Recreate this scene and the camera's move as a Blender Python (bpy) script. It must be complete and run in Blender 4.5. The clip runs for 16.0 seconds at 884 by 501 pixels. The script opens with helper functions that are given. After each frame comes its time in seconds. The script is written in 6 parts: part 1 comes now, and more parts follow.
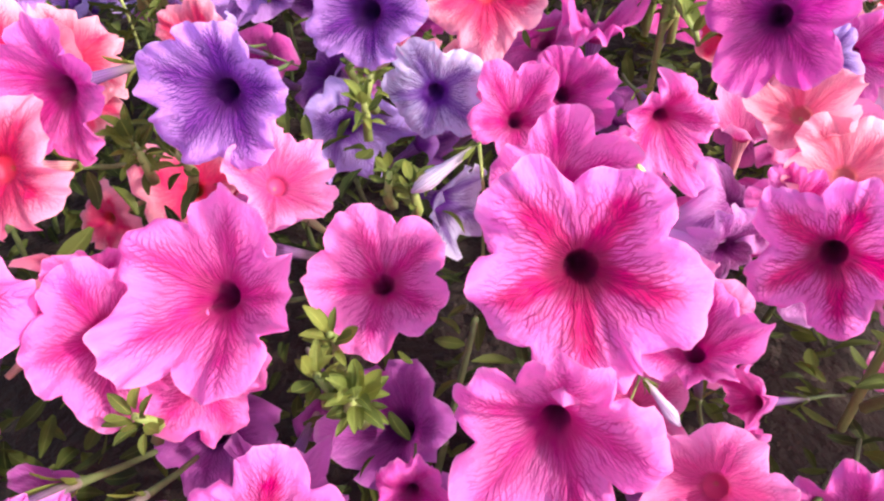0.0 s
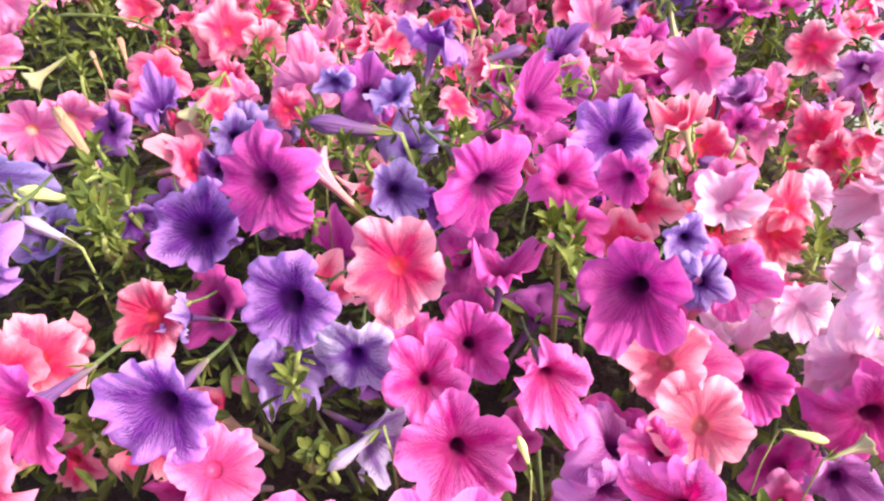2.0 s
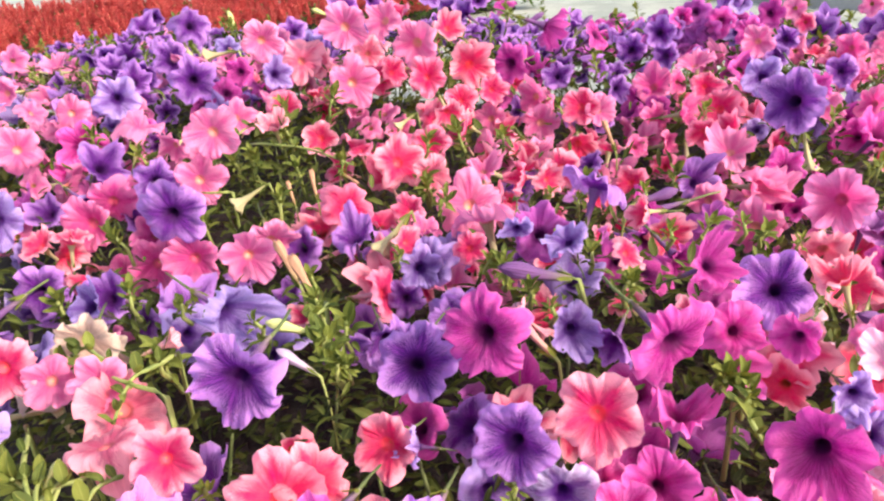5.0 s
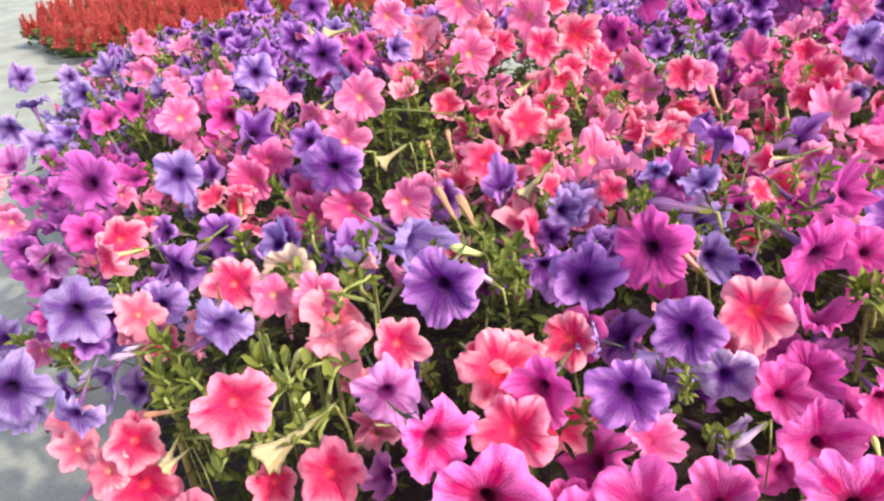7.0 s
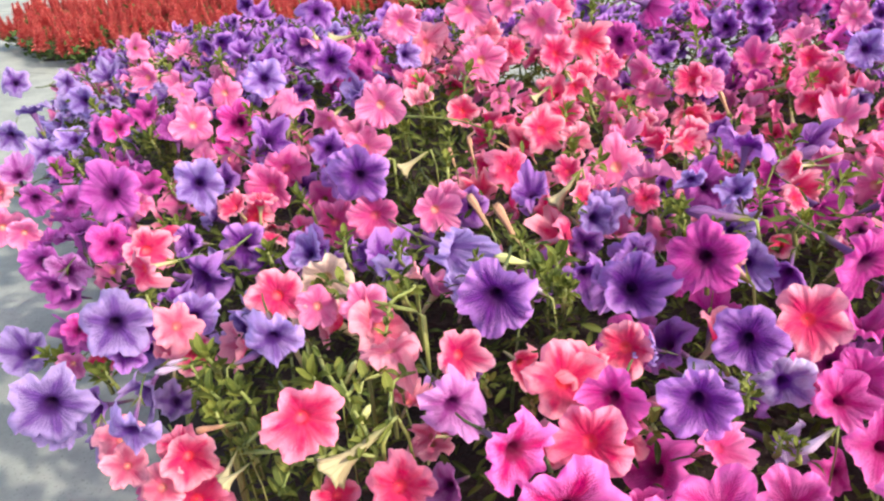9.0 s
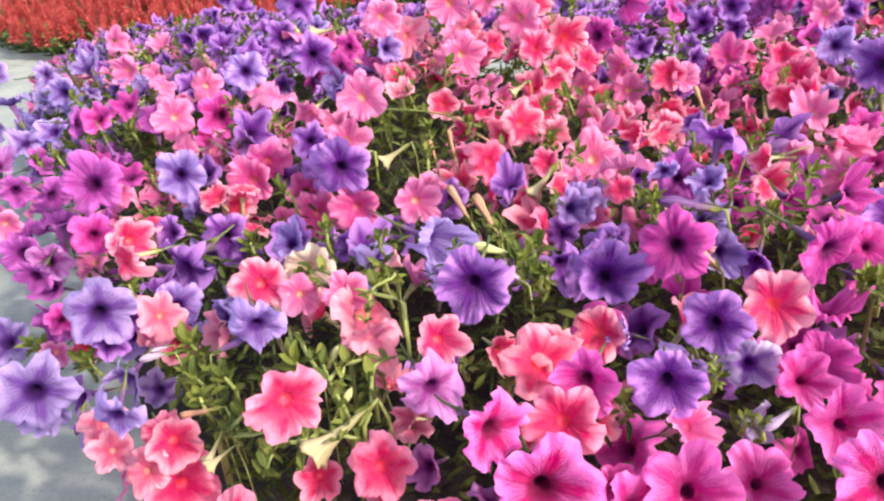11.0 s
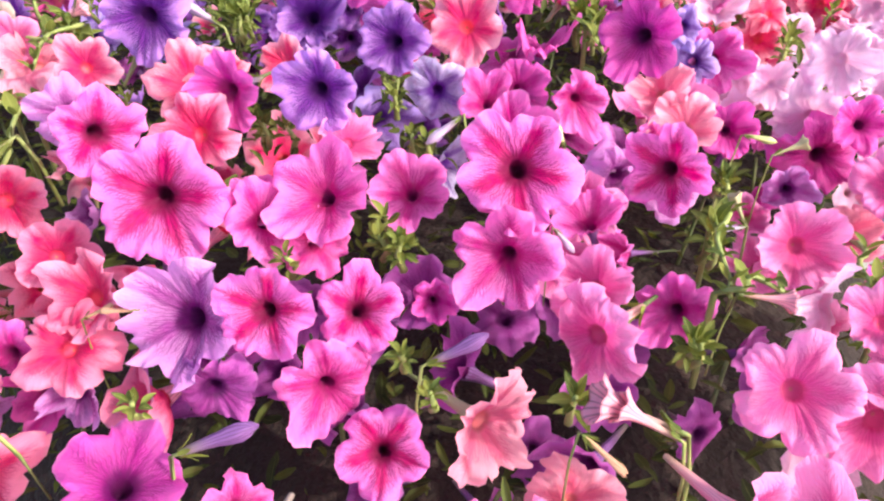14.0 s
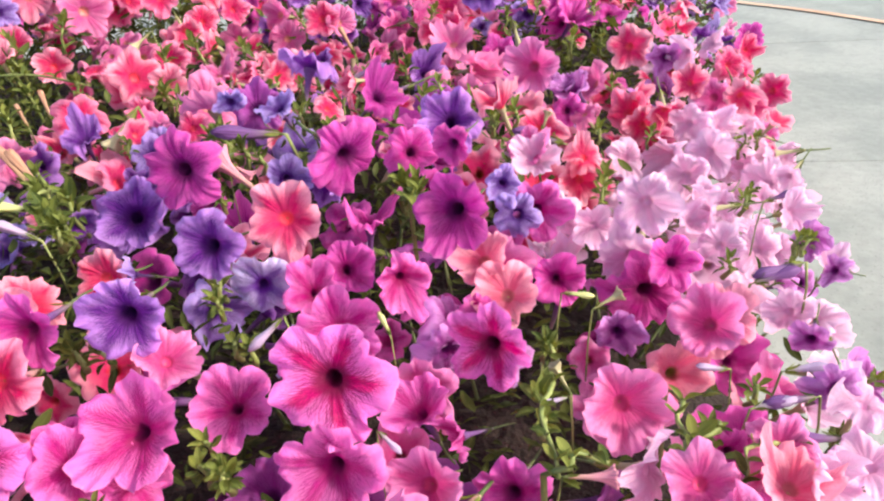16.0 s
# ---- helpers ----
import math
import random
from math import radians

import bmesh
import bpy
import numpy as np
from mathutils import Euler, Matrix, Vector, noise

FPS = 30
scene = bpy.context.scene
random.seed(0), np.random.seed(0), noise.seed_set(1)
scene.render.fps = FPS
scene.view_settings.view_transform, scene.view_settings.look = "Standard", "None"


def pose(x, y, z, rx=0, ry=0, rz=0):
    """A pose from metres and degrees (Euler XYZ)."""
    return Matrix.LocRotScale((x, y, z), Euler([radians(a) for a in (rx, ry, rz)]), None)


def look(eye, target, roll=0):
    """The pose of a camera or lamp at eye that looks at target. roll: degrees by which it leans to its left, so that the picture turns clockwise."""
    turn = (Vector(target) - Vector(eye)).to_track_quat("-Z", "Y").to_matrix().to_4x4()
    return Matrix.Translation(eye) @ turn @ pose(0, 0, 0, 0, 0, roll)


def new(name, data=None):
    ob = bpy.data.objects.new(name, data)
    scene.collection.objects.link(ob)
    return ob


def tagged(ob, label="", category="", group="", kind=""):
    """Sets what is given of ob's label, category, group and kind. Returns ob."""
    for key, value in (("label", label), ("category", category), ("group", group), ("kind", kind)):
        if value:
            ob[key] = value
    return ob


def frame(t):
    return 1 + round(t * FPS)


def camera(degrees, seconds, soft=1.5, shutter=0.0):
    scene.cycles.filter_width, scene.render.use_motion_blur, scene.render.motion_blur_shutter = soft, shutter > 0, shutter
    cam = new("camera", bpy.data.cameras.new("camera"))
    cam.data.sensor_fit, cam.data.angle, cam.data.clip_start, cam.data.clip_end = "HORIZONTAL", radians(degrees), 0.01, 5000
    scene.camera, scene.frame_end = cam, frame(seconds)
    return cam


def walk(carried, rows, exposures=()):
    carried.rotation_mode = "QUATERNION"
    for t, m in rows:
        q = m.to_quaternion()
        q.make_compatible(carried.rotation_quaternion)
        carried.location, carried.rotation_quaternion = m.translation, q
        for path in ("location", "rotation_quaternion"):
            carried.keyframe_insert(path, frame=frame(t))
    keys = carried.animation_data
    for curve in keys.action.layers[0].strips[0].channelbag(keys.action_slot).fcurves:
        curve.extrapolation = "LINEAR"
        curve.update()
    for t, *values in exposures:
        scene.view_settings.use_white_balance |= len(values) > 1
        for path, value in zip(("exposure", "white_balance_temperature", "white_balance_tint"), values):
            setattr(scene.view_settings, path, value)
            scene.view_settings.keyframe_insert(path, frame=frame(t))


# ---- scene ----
cam = camera(63.8, 16.0, soft=2.3)
PATH = [
    (0, (0.058, 0.053, 0.51), (0.019, 1.58, -0.781), -0.1),
    (0.5, (0.066, 0.063, 0.502), (0.035, 1.561, -0.823), -0.8),
    (1, (0.073, 0.058, 0.521), (0.028, 1.603, -0.748), -1.6),
    (1.2, (0.095, 0.058, 0.534), (0.03, 1.667, -0.651), -2.9),
    (1.5, (0.102, 0.064, 0.583), (0.111, 1.689, -0.583), -2.5),
    (2, (0.098, 0.061, 0.616), (0.094, 1.729, -0.487), -1.8),
    (2.5, (0.098, 0.065, 0.65), (0.084, 1.77, -0.396), -2.7),
    (3, (0.096, 0.063, 0.68), (0.102, 1.818, -0.279), -1.7),
    (3.5, (0.089, 0.055, 0.706), (0.078, 1.846, -0.184), -1.7),
    (4, (0.07, 0.047, 0.716), (-0.028, 1.845, -0.154), -2.3),
    (4.5, (0.042, 0.036, 0.712), (-0.145, 1.82, -0.171), -3.6),
    (5, (0.028, 0.017, 0.702), (-0.226, 1.781, -0.205), -3.8),
    (5.2, (0.025, 0.009, 0.704), (-0.26, 1.768, -0.205), -4.5),
    (7.5, (-0.09, -0.123, 0.713), (-0.502, 1.594, -0.227), -6.0),
    (8, (-0.118, -0.115, 0.712), (-0.515, 1.602, -0.234), -5.8),
    (8.5, (-0.124, -0.117, 0.724), (-0.489, 1.613, -0.211), -5.6),
    (10.8, (-0.121, -0.135, 0.73), (-0.421, 1.606, -0.207), -4.9),
    (11, (-0.119, -0.137, 0.729), (-0.41, 1.599, -0.221), -4.8),
    (11.5, (-0.097, -0.135, 0.687), (-0.321, 1.564, -0.346), -3.7),
    (12, (-0.061, -0.141, 0.652), (-0.246, 1.49, -0.491), -2.7),
    (12.5, (-0.037, -0.146, 0.624), (-0.209, 1.459, -0.556), -2.4),
    (13, (-0.014, -0.146, 0.595), (-0.167, 1.416, -0.645), -1.8),
    (13.5, (0.014, -0.143, 0.583), (-0.102, 1.406, -0.678), -1.9),
    (14, (0.061, -0.149, 0.589), (0.014, 1.427, -0.643), -2.3),
    (14.5, (0.093, -0.138, 0.6), (0.144, 1.492, -0.557), -3.6),
    (15, (0.116, -0.127, 0.616), (0.259, 1.529, -0.496), -6.4),
    (15.5, (0.126, -0.124, 0.634), (0.292, 1.571, -0.414), -6.3),
    (16, (0.131, -0.115, 0.642), (0.335, 1.588, -0.387), -5.2),
]
EXPOSURES = [(0.0, 1.50, 6650, 10.0), (1.5, 1.57, 6650, 10.0), (3.0, 1.52, 7200, 10.0), (4.5, 1.46, 7300, 10.0), (5.0, 1.40, 7300, 10.0), (7.5, 1.26, 7100, 10.0), (8.5, 1.22, 7000, 10.0), (11.5, 1.35, 6900, 10.0), (12.5, 1.36, 6650, 10.0), (14.0, 1.53, 6650, 10.0), (15.0, 1.38, 6700, 10.0), (16.0, 1.13, 6700, 10.0)]
walk(cam, [(t, look(eye, target, roll)) for t, eye, target, roll in PATH], EXPOSURES)

# ---- light: low-haze sun from the right, blue-white sky ----
SUN = Vector((0.74, -0.36, 0.62)).normalized()
world = bpy.data.worlds.new("sky")
scene.world = world
world.use_nodes = True
wn = world.node_tree
sky = wn.nodes.new("ShaderNodeTexSky")
sky.sky_type, sky.sun_disc = "NISHITA", False
sky.sun_elevation = math.asin(SUN.z)
sky.sun_rotation = math.atan2(SUN.x, SUN.y)
sky.air_density, sky.dust_density = 1.0, 3.0
wn.links.new(sky.outputs[0], wn.nodes["Background"].inputs[0])
wn.nodes["Background"].inputs[1].default_value = 0.15
sun_data = bpy.data.lights.new("sun", "SUN")
sun_data.energy, sun_data.angle, sun_data.color = 2.0, radians(2.0), (1.0, 0.93, 0.82)
sun = new("sun", sun_data)
sun.matrix_world = look((3, -1, 4), Vector((3, -1, 4)) - SUN)


# ---- node helpers ----
class Nodes:
    """Short spelling for node trees."""

    def __init__(self, name):
        self.mat = bpy.data.materials.new(name)
        self.mat.use_nodes = True
        self.t = self.mat.node_tree
        self.b = self.t.nodes["Principled BSDF"]
        self.out = self.t.nodes["Material Output"]

    def put(self, sock, v):
        if isinstance(v, bpy.types.NodeSocket):
            self.t.links.new(v, sock)
        elif isinstance(v, (tuple, list)):
            sock.default_value = (*v, 1.0) if len(v) == 3 and len(sock.default_value) == 4 else v
        else:
            sock.default_value = v

    def m(self, op, a, b=0.0, c=0.0):
        n = self.t.nodes.new("ShaderNodeMath")
        n.operation = op
        for s, v in zip(n.inputs, (a, b, c)):
            self.put(s, v)
        return n.outputs[0]

    def step(self, v, lo, hi):
        n = self.t.nodes.new("ShaderNodeMapRange")
        n.interpolation_type = "SMOOTHSTEP"
        for i, w in enumerate((v, lo, hi, 0.0, 1.0)):
            self.put(n.inputs[i], w)
        return n.outputs[0]

    def mix(self, f, a, b):
        n = self.t.nodes.new("ShaderNodeMix")
        n.data_type = "RGBA"
        self.put(n.inputs[0], f)
        self.put(n.inputs[6], a)
        self.put(n.inputs[7], b)
        return n.outputs[2]

    def noise(self, vec, scale, detail=3.0, rough=0.55):
        n = self.t.nodes.new("ShaderNodeTexNoise")
        if vec is not None:
            self.put(n.inputs["Vector"], vec)
        n.inputs["Scale"].default_value = scale
        n.inputs["Detail"].default_value = detail
        n.inputs["Roughness"].default_value = rough
        return n.outputs[0]

    def vec(self, x, y, z):
        n = self.t.nodes.new("ShaderNodeCombineXYZ")
        for s, v in zip(n.inputs, (x, y, z)):
            self.put(s, v)
        return n.outputs[0]

    def uv(self):
        n = self.t.nodes.new("ShaderNodeUVMap")
        s = self.t.nodes.new("ShaderNodeSeparateXYZ")
        self.put(s.inputs[0], n.outputs[0])
        return s.outputs[0], s.outputs[1]

    def coord(self, kind="Object"):
        return self.t.nodes.new("ShaderNodeTexCoord").outputs[kind]

    def pos(self):
        return self.t.nodes.new("ShaderNodeNewGeometry").outputs["Position"]

    def rnd(self):
        return self.t.nodes.new("ShaderNodeObjectInfo").outputs["Random"]

    def island(self):
        return self.t.nodes.new("ShaderNodeNewGeometry").outputs["Random Per Island"]

    def hsv(self, col, h=0.5, s=1.0, v=1.0):
        n = self.t.nodes.new("ShaderNodeHueSaturation")
        for s_, w in zip(n.inputs, (h, s, v, 1.0, col)):
            self.put(s_, w)
        return n.outputs[0]

    def bump(self, h, strength, dist):
        n = self.t.nodes.new("ShaderNodeBump")
        n.inputs["Strength"].default_value = strength
        n.inputs["Distance"].default_value = dist
        self.put(n.inputs["Height"], h)
        self.put(self.b.inputs["Normal"], n.outputs[0])
        return n.outputs[0]

    def leafy(self, col, amount, tint, rough, normal=None):
        """Thin tissue: part of the light comes through."""
        self.put(self.b.inputs["Base Color"], col)
        self.b.inputs["Roughness"].default_value = rough
        self.b.inputs["Specular IOR Level"].default_value = 0.2
        tr = self.t.nodes.new("ShaderNodeBsdfTranslucent")
        self.put(tr.inputs[0], tint)
        if normal is not None:
            self.put(tr.inputs["Normal"], normal)
        mx = self.t.nodes.new("ShaderNodeMixShader")
        mx.inputs[0].default_value = amount
        self.put(mx.inputs[1], self.b.outputs[0])
        self.put(mx.inputs[2], tr.outputs[0])
        self.put(self.out.inputs[0], mx.outputs[0])
        return self.mat


# ---- petal colours: rim, star along the ribs, vein, throat, eye, strengths of star and vein ----
KINDS = {
    "pv": ((0.88, 0.19, 0.62), (0.70, 0.006, 0.19), (0.42, 0.004, 0.13), (0.30, 0.010, 0.09), (0.16, 0.012, 0.06), 1.0, 0.95),
    "pk": ((0.85, 0.172, 0.56), (0.64, 0.03, 0.29), (0.46, 0.012, 0.19), (0.46, 0.016, 0.18), (0.30, 0.014, 0.13), 0.9, 0.9),
    "mg": ((0.61, 0.072, 0.40), (0.46, 0.014, 0.27), (0.24, 0.006, 0.15), (0.17, 0.008, 0.12), (0.11, 0.009, 0.085), 0.6, 0.75),
    "mp": ((0.78, 0.115, 0.51), (0.58, 0.018, 0.29), (0.38, 0.01, 0.19), (0.29, 0.009, 0.14), (0.18, 0.009, 0.10), 0.8, 0.65),
    "vi": ((0.46, 0.205, 0.64), (0.20, 0.026, 0.33), (0.075, 0.010, 0.18), (0.085, 0.011, 0.15), (0.06, 0.010, 0.10), 0.9, 1.0),
    "bb": ((0.41, 0.29, 0.62), (0.19, 0.07, 0.36), (0.09, 0.03, 0.22), (0.08, 0.02, 0.17), (0.06, 0.018, 0.11), 0.9, 0.8),
    "vl": ((0.44, 0.31, 0.72), (0.17, 0.05, 0.36), (0.12, 0.03, 0.28), (0.085, 0.017, 0.204), (0.12, 0.024, 0.24), 0.6, 0.8),
    "li": ((0.58, 0.52, 0.78), (0.20, 0.07, 0.40), (0.15, 0.045, 0.32), (0.12, 0.017, 0.27), (0.15, 0.024, 0.26), 0.7, 0.9),
    "pu": ((0.48, 0.1, 0.45), (0.34, 0.03, 0.28), (0.18, 0.015, 0.17), (0.119, 0.009, 0.119), (0.12, 0.01, 0.12), 0.6, 0.6),
    "lp": ((0.64, 0.26, 0.64), (0.4, 0.06, 0.34), (0.27, 0.03, 0.24), (0.17, 0.01, 0.153), (0.144, 0.012, 0.12), 0.7, 0.9),
    "co": ((0.90, 0.35, 0.47), (0.84, 0.035, 0.165), (0.66, 0.03, 0.17), (0.80, 0.06, 0.11), (0.50, 0.13, 0.06), 1.0, 0.8),
    "ro": ((0.86, 0.26, 0.43), (0.78, 0.025, 0.15), (0.54, 0.018, 0.15), (0.68, 0.035, 0.10), (0.42, 0.10, 0.05), 1.0, 0.8),
    "pp": ((0.84, 0.26, 0.50), (0.74, 0.12, 0.36), (0.62, 0.08, 0.28), (0.66, 0.22, 0.22), (0.50, 0.38, 0.10), 0.9, 0.45),
    "pr": ((0.82, 0.20, 0.46), (0.74, 0.07, 0.33), (0.54, 0.04, 0.22), (0.60, 0.08, 0.18), (0.42, 0.26, 0.07), 0.9, 0.55),
    "sp": ((0.87, 0.275, 0.58), (0.78, 0.09, 0.34), (0.60, 0.05, 0.25), (0.52, 0.04, 0.16), (0.42, 0.09, 0.10), 0.8, 0.7),
    "bp": ((0.90, 0.36, 0.48), (0.78, 0.12, 0.25), (0.66, 0.1, 0.25), (0.52, 0.12, 0.14), (0.45, 0.34, 0.12), 0.8, 0.8),
    "bl": ((0.88, 0.58, 0.78), (0.80, 0.38, 0.62), (0.70, 0.28, 0.52), (0.70, 0.34, 0.52), (0.66, 0.40, 0.44), 0.6, 0.5),
    "cr": ((0.72, 0.55, 0.46), (0.66, 0.42, 0.34), (0.55, 0.32, 0.26), (0.5, 0.32, 0.18), (0.45, 0.36, 0.16), 0.5, 0.5),
}
TUBES = {  # outside of the trumpet
    "dark": (0.13, 0.05, 0.17),
    "cream": (0.30, 0.27, 0.16),
    "rose": (0.50, 0.22, 0.28),
    "lilac": (0.34, 0.26, 0.38),
    "brown": (0.36, 0.20, 0.13),
    "green": (0.40, 0.42, 0.18),
}
TUBE_OF = {k: "dark" if k in ("mg", "vi", "bb", "vl", "li", "pu", "lp", "pv", "pk", "mp") else "rose" if k in ("ro", "sp") else "cream" for k in KINDS}
NAMES = {
    "pv": ("pink petunia with a dark throat and branching crimson veins", "petunia"),
    "pk": ("rose-pink petunia with a magenta funnel throat and fine veins", "petunia"),
    "mg": ("deep magenta petunia with an almost black throat", "petunia"),
    "mp": ("bright magenta-pink petunia with a purple throat", "petunia"),
    "vi": ("violet petunia with dark purple veins and throat", "petunia"),
    "bb": ("blue-violet petunia hanging over the bed's edge", "petunia"),
    "vl": ("pale violet petunia with purple veins", "petunia"),
    "li": ("lilac-white petunia with a purple veined star", "petunia"),
    "pu": ("dusky purple petunia among the violet ones", "petunia"),
    "lp": ("mauve-pink petunia with ruffled pale margins", "petunia"),
    "co": ("coral petunia with a glowing red star centre", "petunia"),
    "ro": ("rose-red petunia with paler salmon margins", "petunia"),
    "pp": ("candy-pink petunia with a small yellow eye", "petunia"),
    "pr": ("deep rose petunia with a yellow-green eye", "petunia"),
    "sp": ("soft pink petunia with a rose throat", "petunia"),
    "bp": ("blush-pink petunia with faint rose veins", "petunia"),
    "bl": ("pale lavender-pink petunia on the sunny side", "petunia"),
    "cr": ("cream-white petunia bloom fading at its edges", "petunia"),
}


def petal_material(key, by_island=False):
    rim, star, vein, throat, eye, s_star, s_vein = KINDS[key]
    n = Nodes("petal_" + key + ("_far" if by_island else ""))
    u, v = n.uv()
    rnd = n.island() if by_island else n.rnd()
    five = n.m("MULTIPLY", u, 5.0)
    a = n.m("SUBTRACT", n.m("FRACT", five), 0.5)
    aa = n.m("ABSOLUTE", a)
    off = n.m("MULTIPLY", rnd, 37.0)
    nz = n.noise(n.vec(n.m("ADD", five, off), n.m("MULTIPLY", v, 2.0), off), 2.0, 2.0)
    nz2 = n.noise(n.vec(n.m("MULTIPLY", five, 2.0), n.m("MULTIPLY", v, 2.2), off), 3.0, 2.0)
    wob = n.m("SUBTRACT", nz, 0.5)
    wob2 = n.m("SUBTRACT", nz2, 0.5)
    silk = n.noise(n.vec(n.m("MULTIPLY", five, 9.0), n.m("MULTIPLY", v, 3.0), off), 2.5, 3.0)
    # arc length away from the rib
    arc = n.m("MULTIPLY", aa, v)
    # star: wide at the throat, a thin line towards the rim
    width = n.m("ADD", n.m("MULTIPLY", n.m("POWER", n.m("SUBTRACT", 1.0, v), 1.25), 0.46), 0.015)
    edge = n.m("ADD", n.m("SUBTRACT", width, aa), n.m("MULTIPLY", wob2, 0.30))
    starm = n.m("MULTIPLY", n.step(edge, -0.06, 0.12), n.m("MULTIPLY", n.step(v, 1.0, 0.6), s_star))
    # veins leaving the ribs at a sharp angle, and thin lines running outwards that fork
    q = n.m("ADD", n.m("MULTIPLY", n.m("SUBTRACT", v, n.m("MULTIPLY", aa, 1.7)), 9.0), n.m("MULTIPLY", wob, 3.4))
    side = n.step(n.m("ABSOLUTE", n.m("SUBTRACT", n.m("FRACT", q), 0.5)), 0.20, 0.06)
    side = n.m("MULTIPLY", side, n.step(n.m("ADD", arc, n.m("MULTIPLY", wob2, 0.34)), 0.30, 0.12))
    w = n.m("ADD", n.m("MULTIPLY", five, 7.0), n.m("MULTIPLY", wob, 2.6))
    fine = n.step(n.m("ABSOLUTE", n.m("SUBTRACT", n.m("FRACT", w), 0.5)), n.m("ADD", 0.09, n.m("MULTIPLY", n.step(v, 0.85, 0.15), 0.18)), 0.03)
    w2 = n.m("ADD", n.m("MULTIPLY", five, 14.0), n.m("MULTIPLY", wob2, 3.4))
    fork = n.m("MULTIPLY", n.step(n.m("ABSOLUTE", n.m("SUBTRACT", n.m("FRACT", w2), 0.5)), 0.18, 0.05), n.step(v, 0.42, 0.6))
    reach = n.step(n.m("ADD", n.m("ADD", v, n.m("MULTIPLY", wob2, 0.7)), n.m("MULTIPLY", arc, 1.0)), 1.08, 0.6)
    lines = n.m("MAXIMUM", n.m("MULTIPLY", side, 0.95), n.m("MAXIMUM", n.m("MULTIPLY", fine, 0.8), n.m("MULTIPLY", fork, 0.5)))
    veins = n.m("MULTIPLY", lines, n.m("MULTIPLY", reach, 1.0 * s_vein))
    rib = n.m("MULTIPLY", n.step(aa, 0.016, 0.003), n.m("MULTIPLY", n.step(v, 1.0, 0.5), 0.8 * s_vein))
    veins = n.m("MAXIMUM", veins, rib)
    pale = tuple(min(1.0, c * 1.12 + 0.015) for c in rim)
    deep = tuple(c * 0.88 for c in rim)
    col = n.mix(n.step(n.m("ADD", v, n.m("MULTIPLY", wob, 0.5)), 0.35, 1.0), deep, pale)
    glow = 0.95 if key in ("co", "ro", "pr", "sp", "vi") else 0.55 if key in ("pp", "bp", "vi", "bb", "mp") else 0.3
    col = n.mix(n.m("MULTIPLY", n.step(n.m("ADD", v, n.m("MULTIPLY", wob, 0.35)), 0.88 if key in ("co", "ro") else 0.76, 0.30 if key in ("co", "ro") else 0.24), glow), col, star)
    col = n.mix(starm, col, star)
    col = n.mix(veins, col, vein)
    col = n.mix(n.m("MULTIPLY", n.step(n.m("ADD", v, n.m("MULTIPLY", wob2, 0.10)), 0.945, 1.0), 0.4), col, tuple(0.7 * c + 0.22 for c in rim))
    ring = n.m("ADD", v, n.m("MULTIPLY", wob2, 0.08))
    col = n.mix(n.step(ring, *((0.24, 0.13) if key in ("pp", "pr", "co", "ro", "sp", "bp", "bl", "cr") else (0.38, 0.20))), col, throat)
    col = n.mix(n.step(v, *((0.15, 0.09) if key in ("pp", "pr", "co", "ro", "sp", "bp") else (0.12, 0.05))), col, eye)
    col = n.hsv(col, n.m("ADD", 0.494, n.m("MULTIPLY", rnd, 0.012)), n.m("ADD", 0.88, n.m("MULTIPLY", nz, 0.2)), n.m("ADD", 0.80, n.m("ADD", n.m("MULTIPLY", rnd, 0.2), n.m("MULTIPLY", silk, 0.16))))
    nb = n.bump(n.m("ADD", n.m("SUBTRACT", n.m("MULTIPLY", nz2, 0.6), veins), n.m("MULTIPLY", silk, 1.3)), 0.5, 0.0017)
    return n.leafy(col, 0.47, n.hsv(col, 0.5, 1.03, 1.1), 0.5, nb)


def tube_material(key):
    n = Nodes("tube_" + key)
    u, v = n.uv()
    base = TUBES[key]
    stripe = n.step(n.m("ABSOLUTE", n.m("SUBTRACT", n.m("FRACT", n.m("MULTIPLY", u, 15.0)), 0.5)), 0.22, 0.05)
    col = n.mix(n.m("MULTIPLY", stripe, 0.25 if key in ("cream", "green") else 0.6), tuple(min(1.0, c * 1.7 + 0.02) for c in base), tuple(c * 0.45 for c in base))
    col = n.mix(n.m("MULTIPLY", n.step(v, 0.4, 0.0), 0.5), col, (0.34, 0.36, 0.12))
    return n.leafy(col, 0.3, col, 0.5)


def leaf_material(name, base, tip, far=False):
    n = Nodes(name)
    u, v = n.uv()
    r = n.island() if far else n.rnd()
    nz = n.noise(n.coord("Object"), 90.0, 3.0)
    col = n.mix(n.m("MULTIPLY", r, 1.0), base, tip)
    col = n.mix(n.m("MULTIPLY", n.step(n.m("ABSOLUTE", n.m("SUBTRACT", u, 0.5)), 0.07, 0.0), 0.45), col, tuple(min(1, c * 1.5 + 0.02) for c in tip))
    col = n.hsv(col, 0.5, 1.0, n.m("ADD", 0.75, n.m("MULTIPLY", nz, 0.5)))
    nb = n.bump(nz, 0.3, 0.001)
    return n.leafy(col, 0.32, n.hsv(col, 0.48, 1.15, 1.3), 0.6, nb)


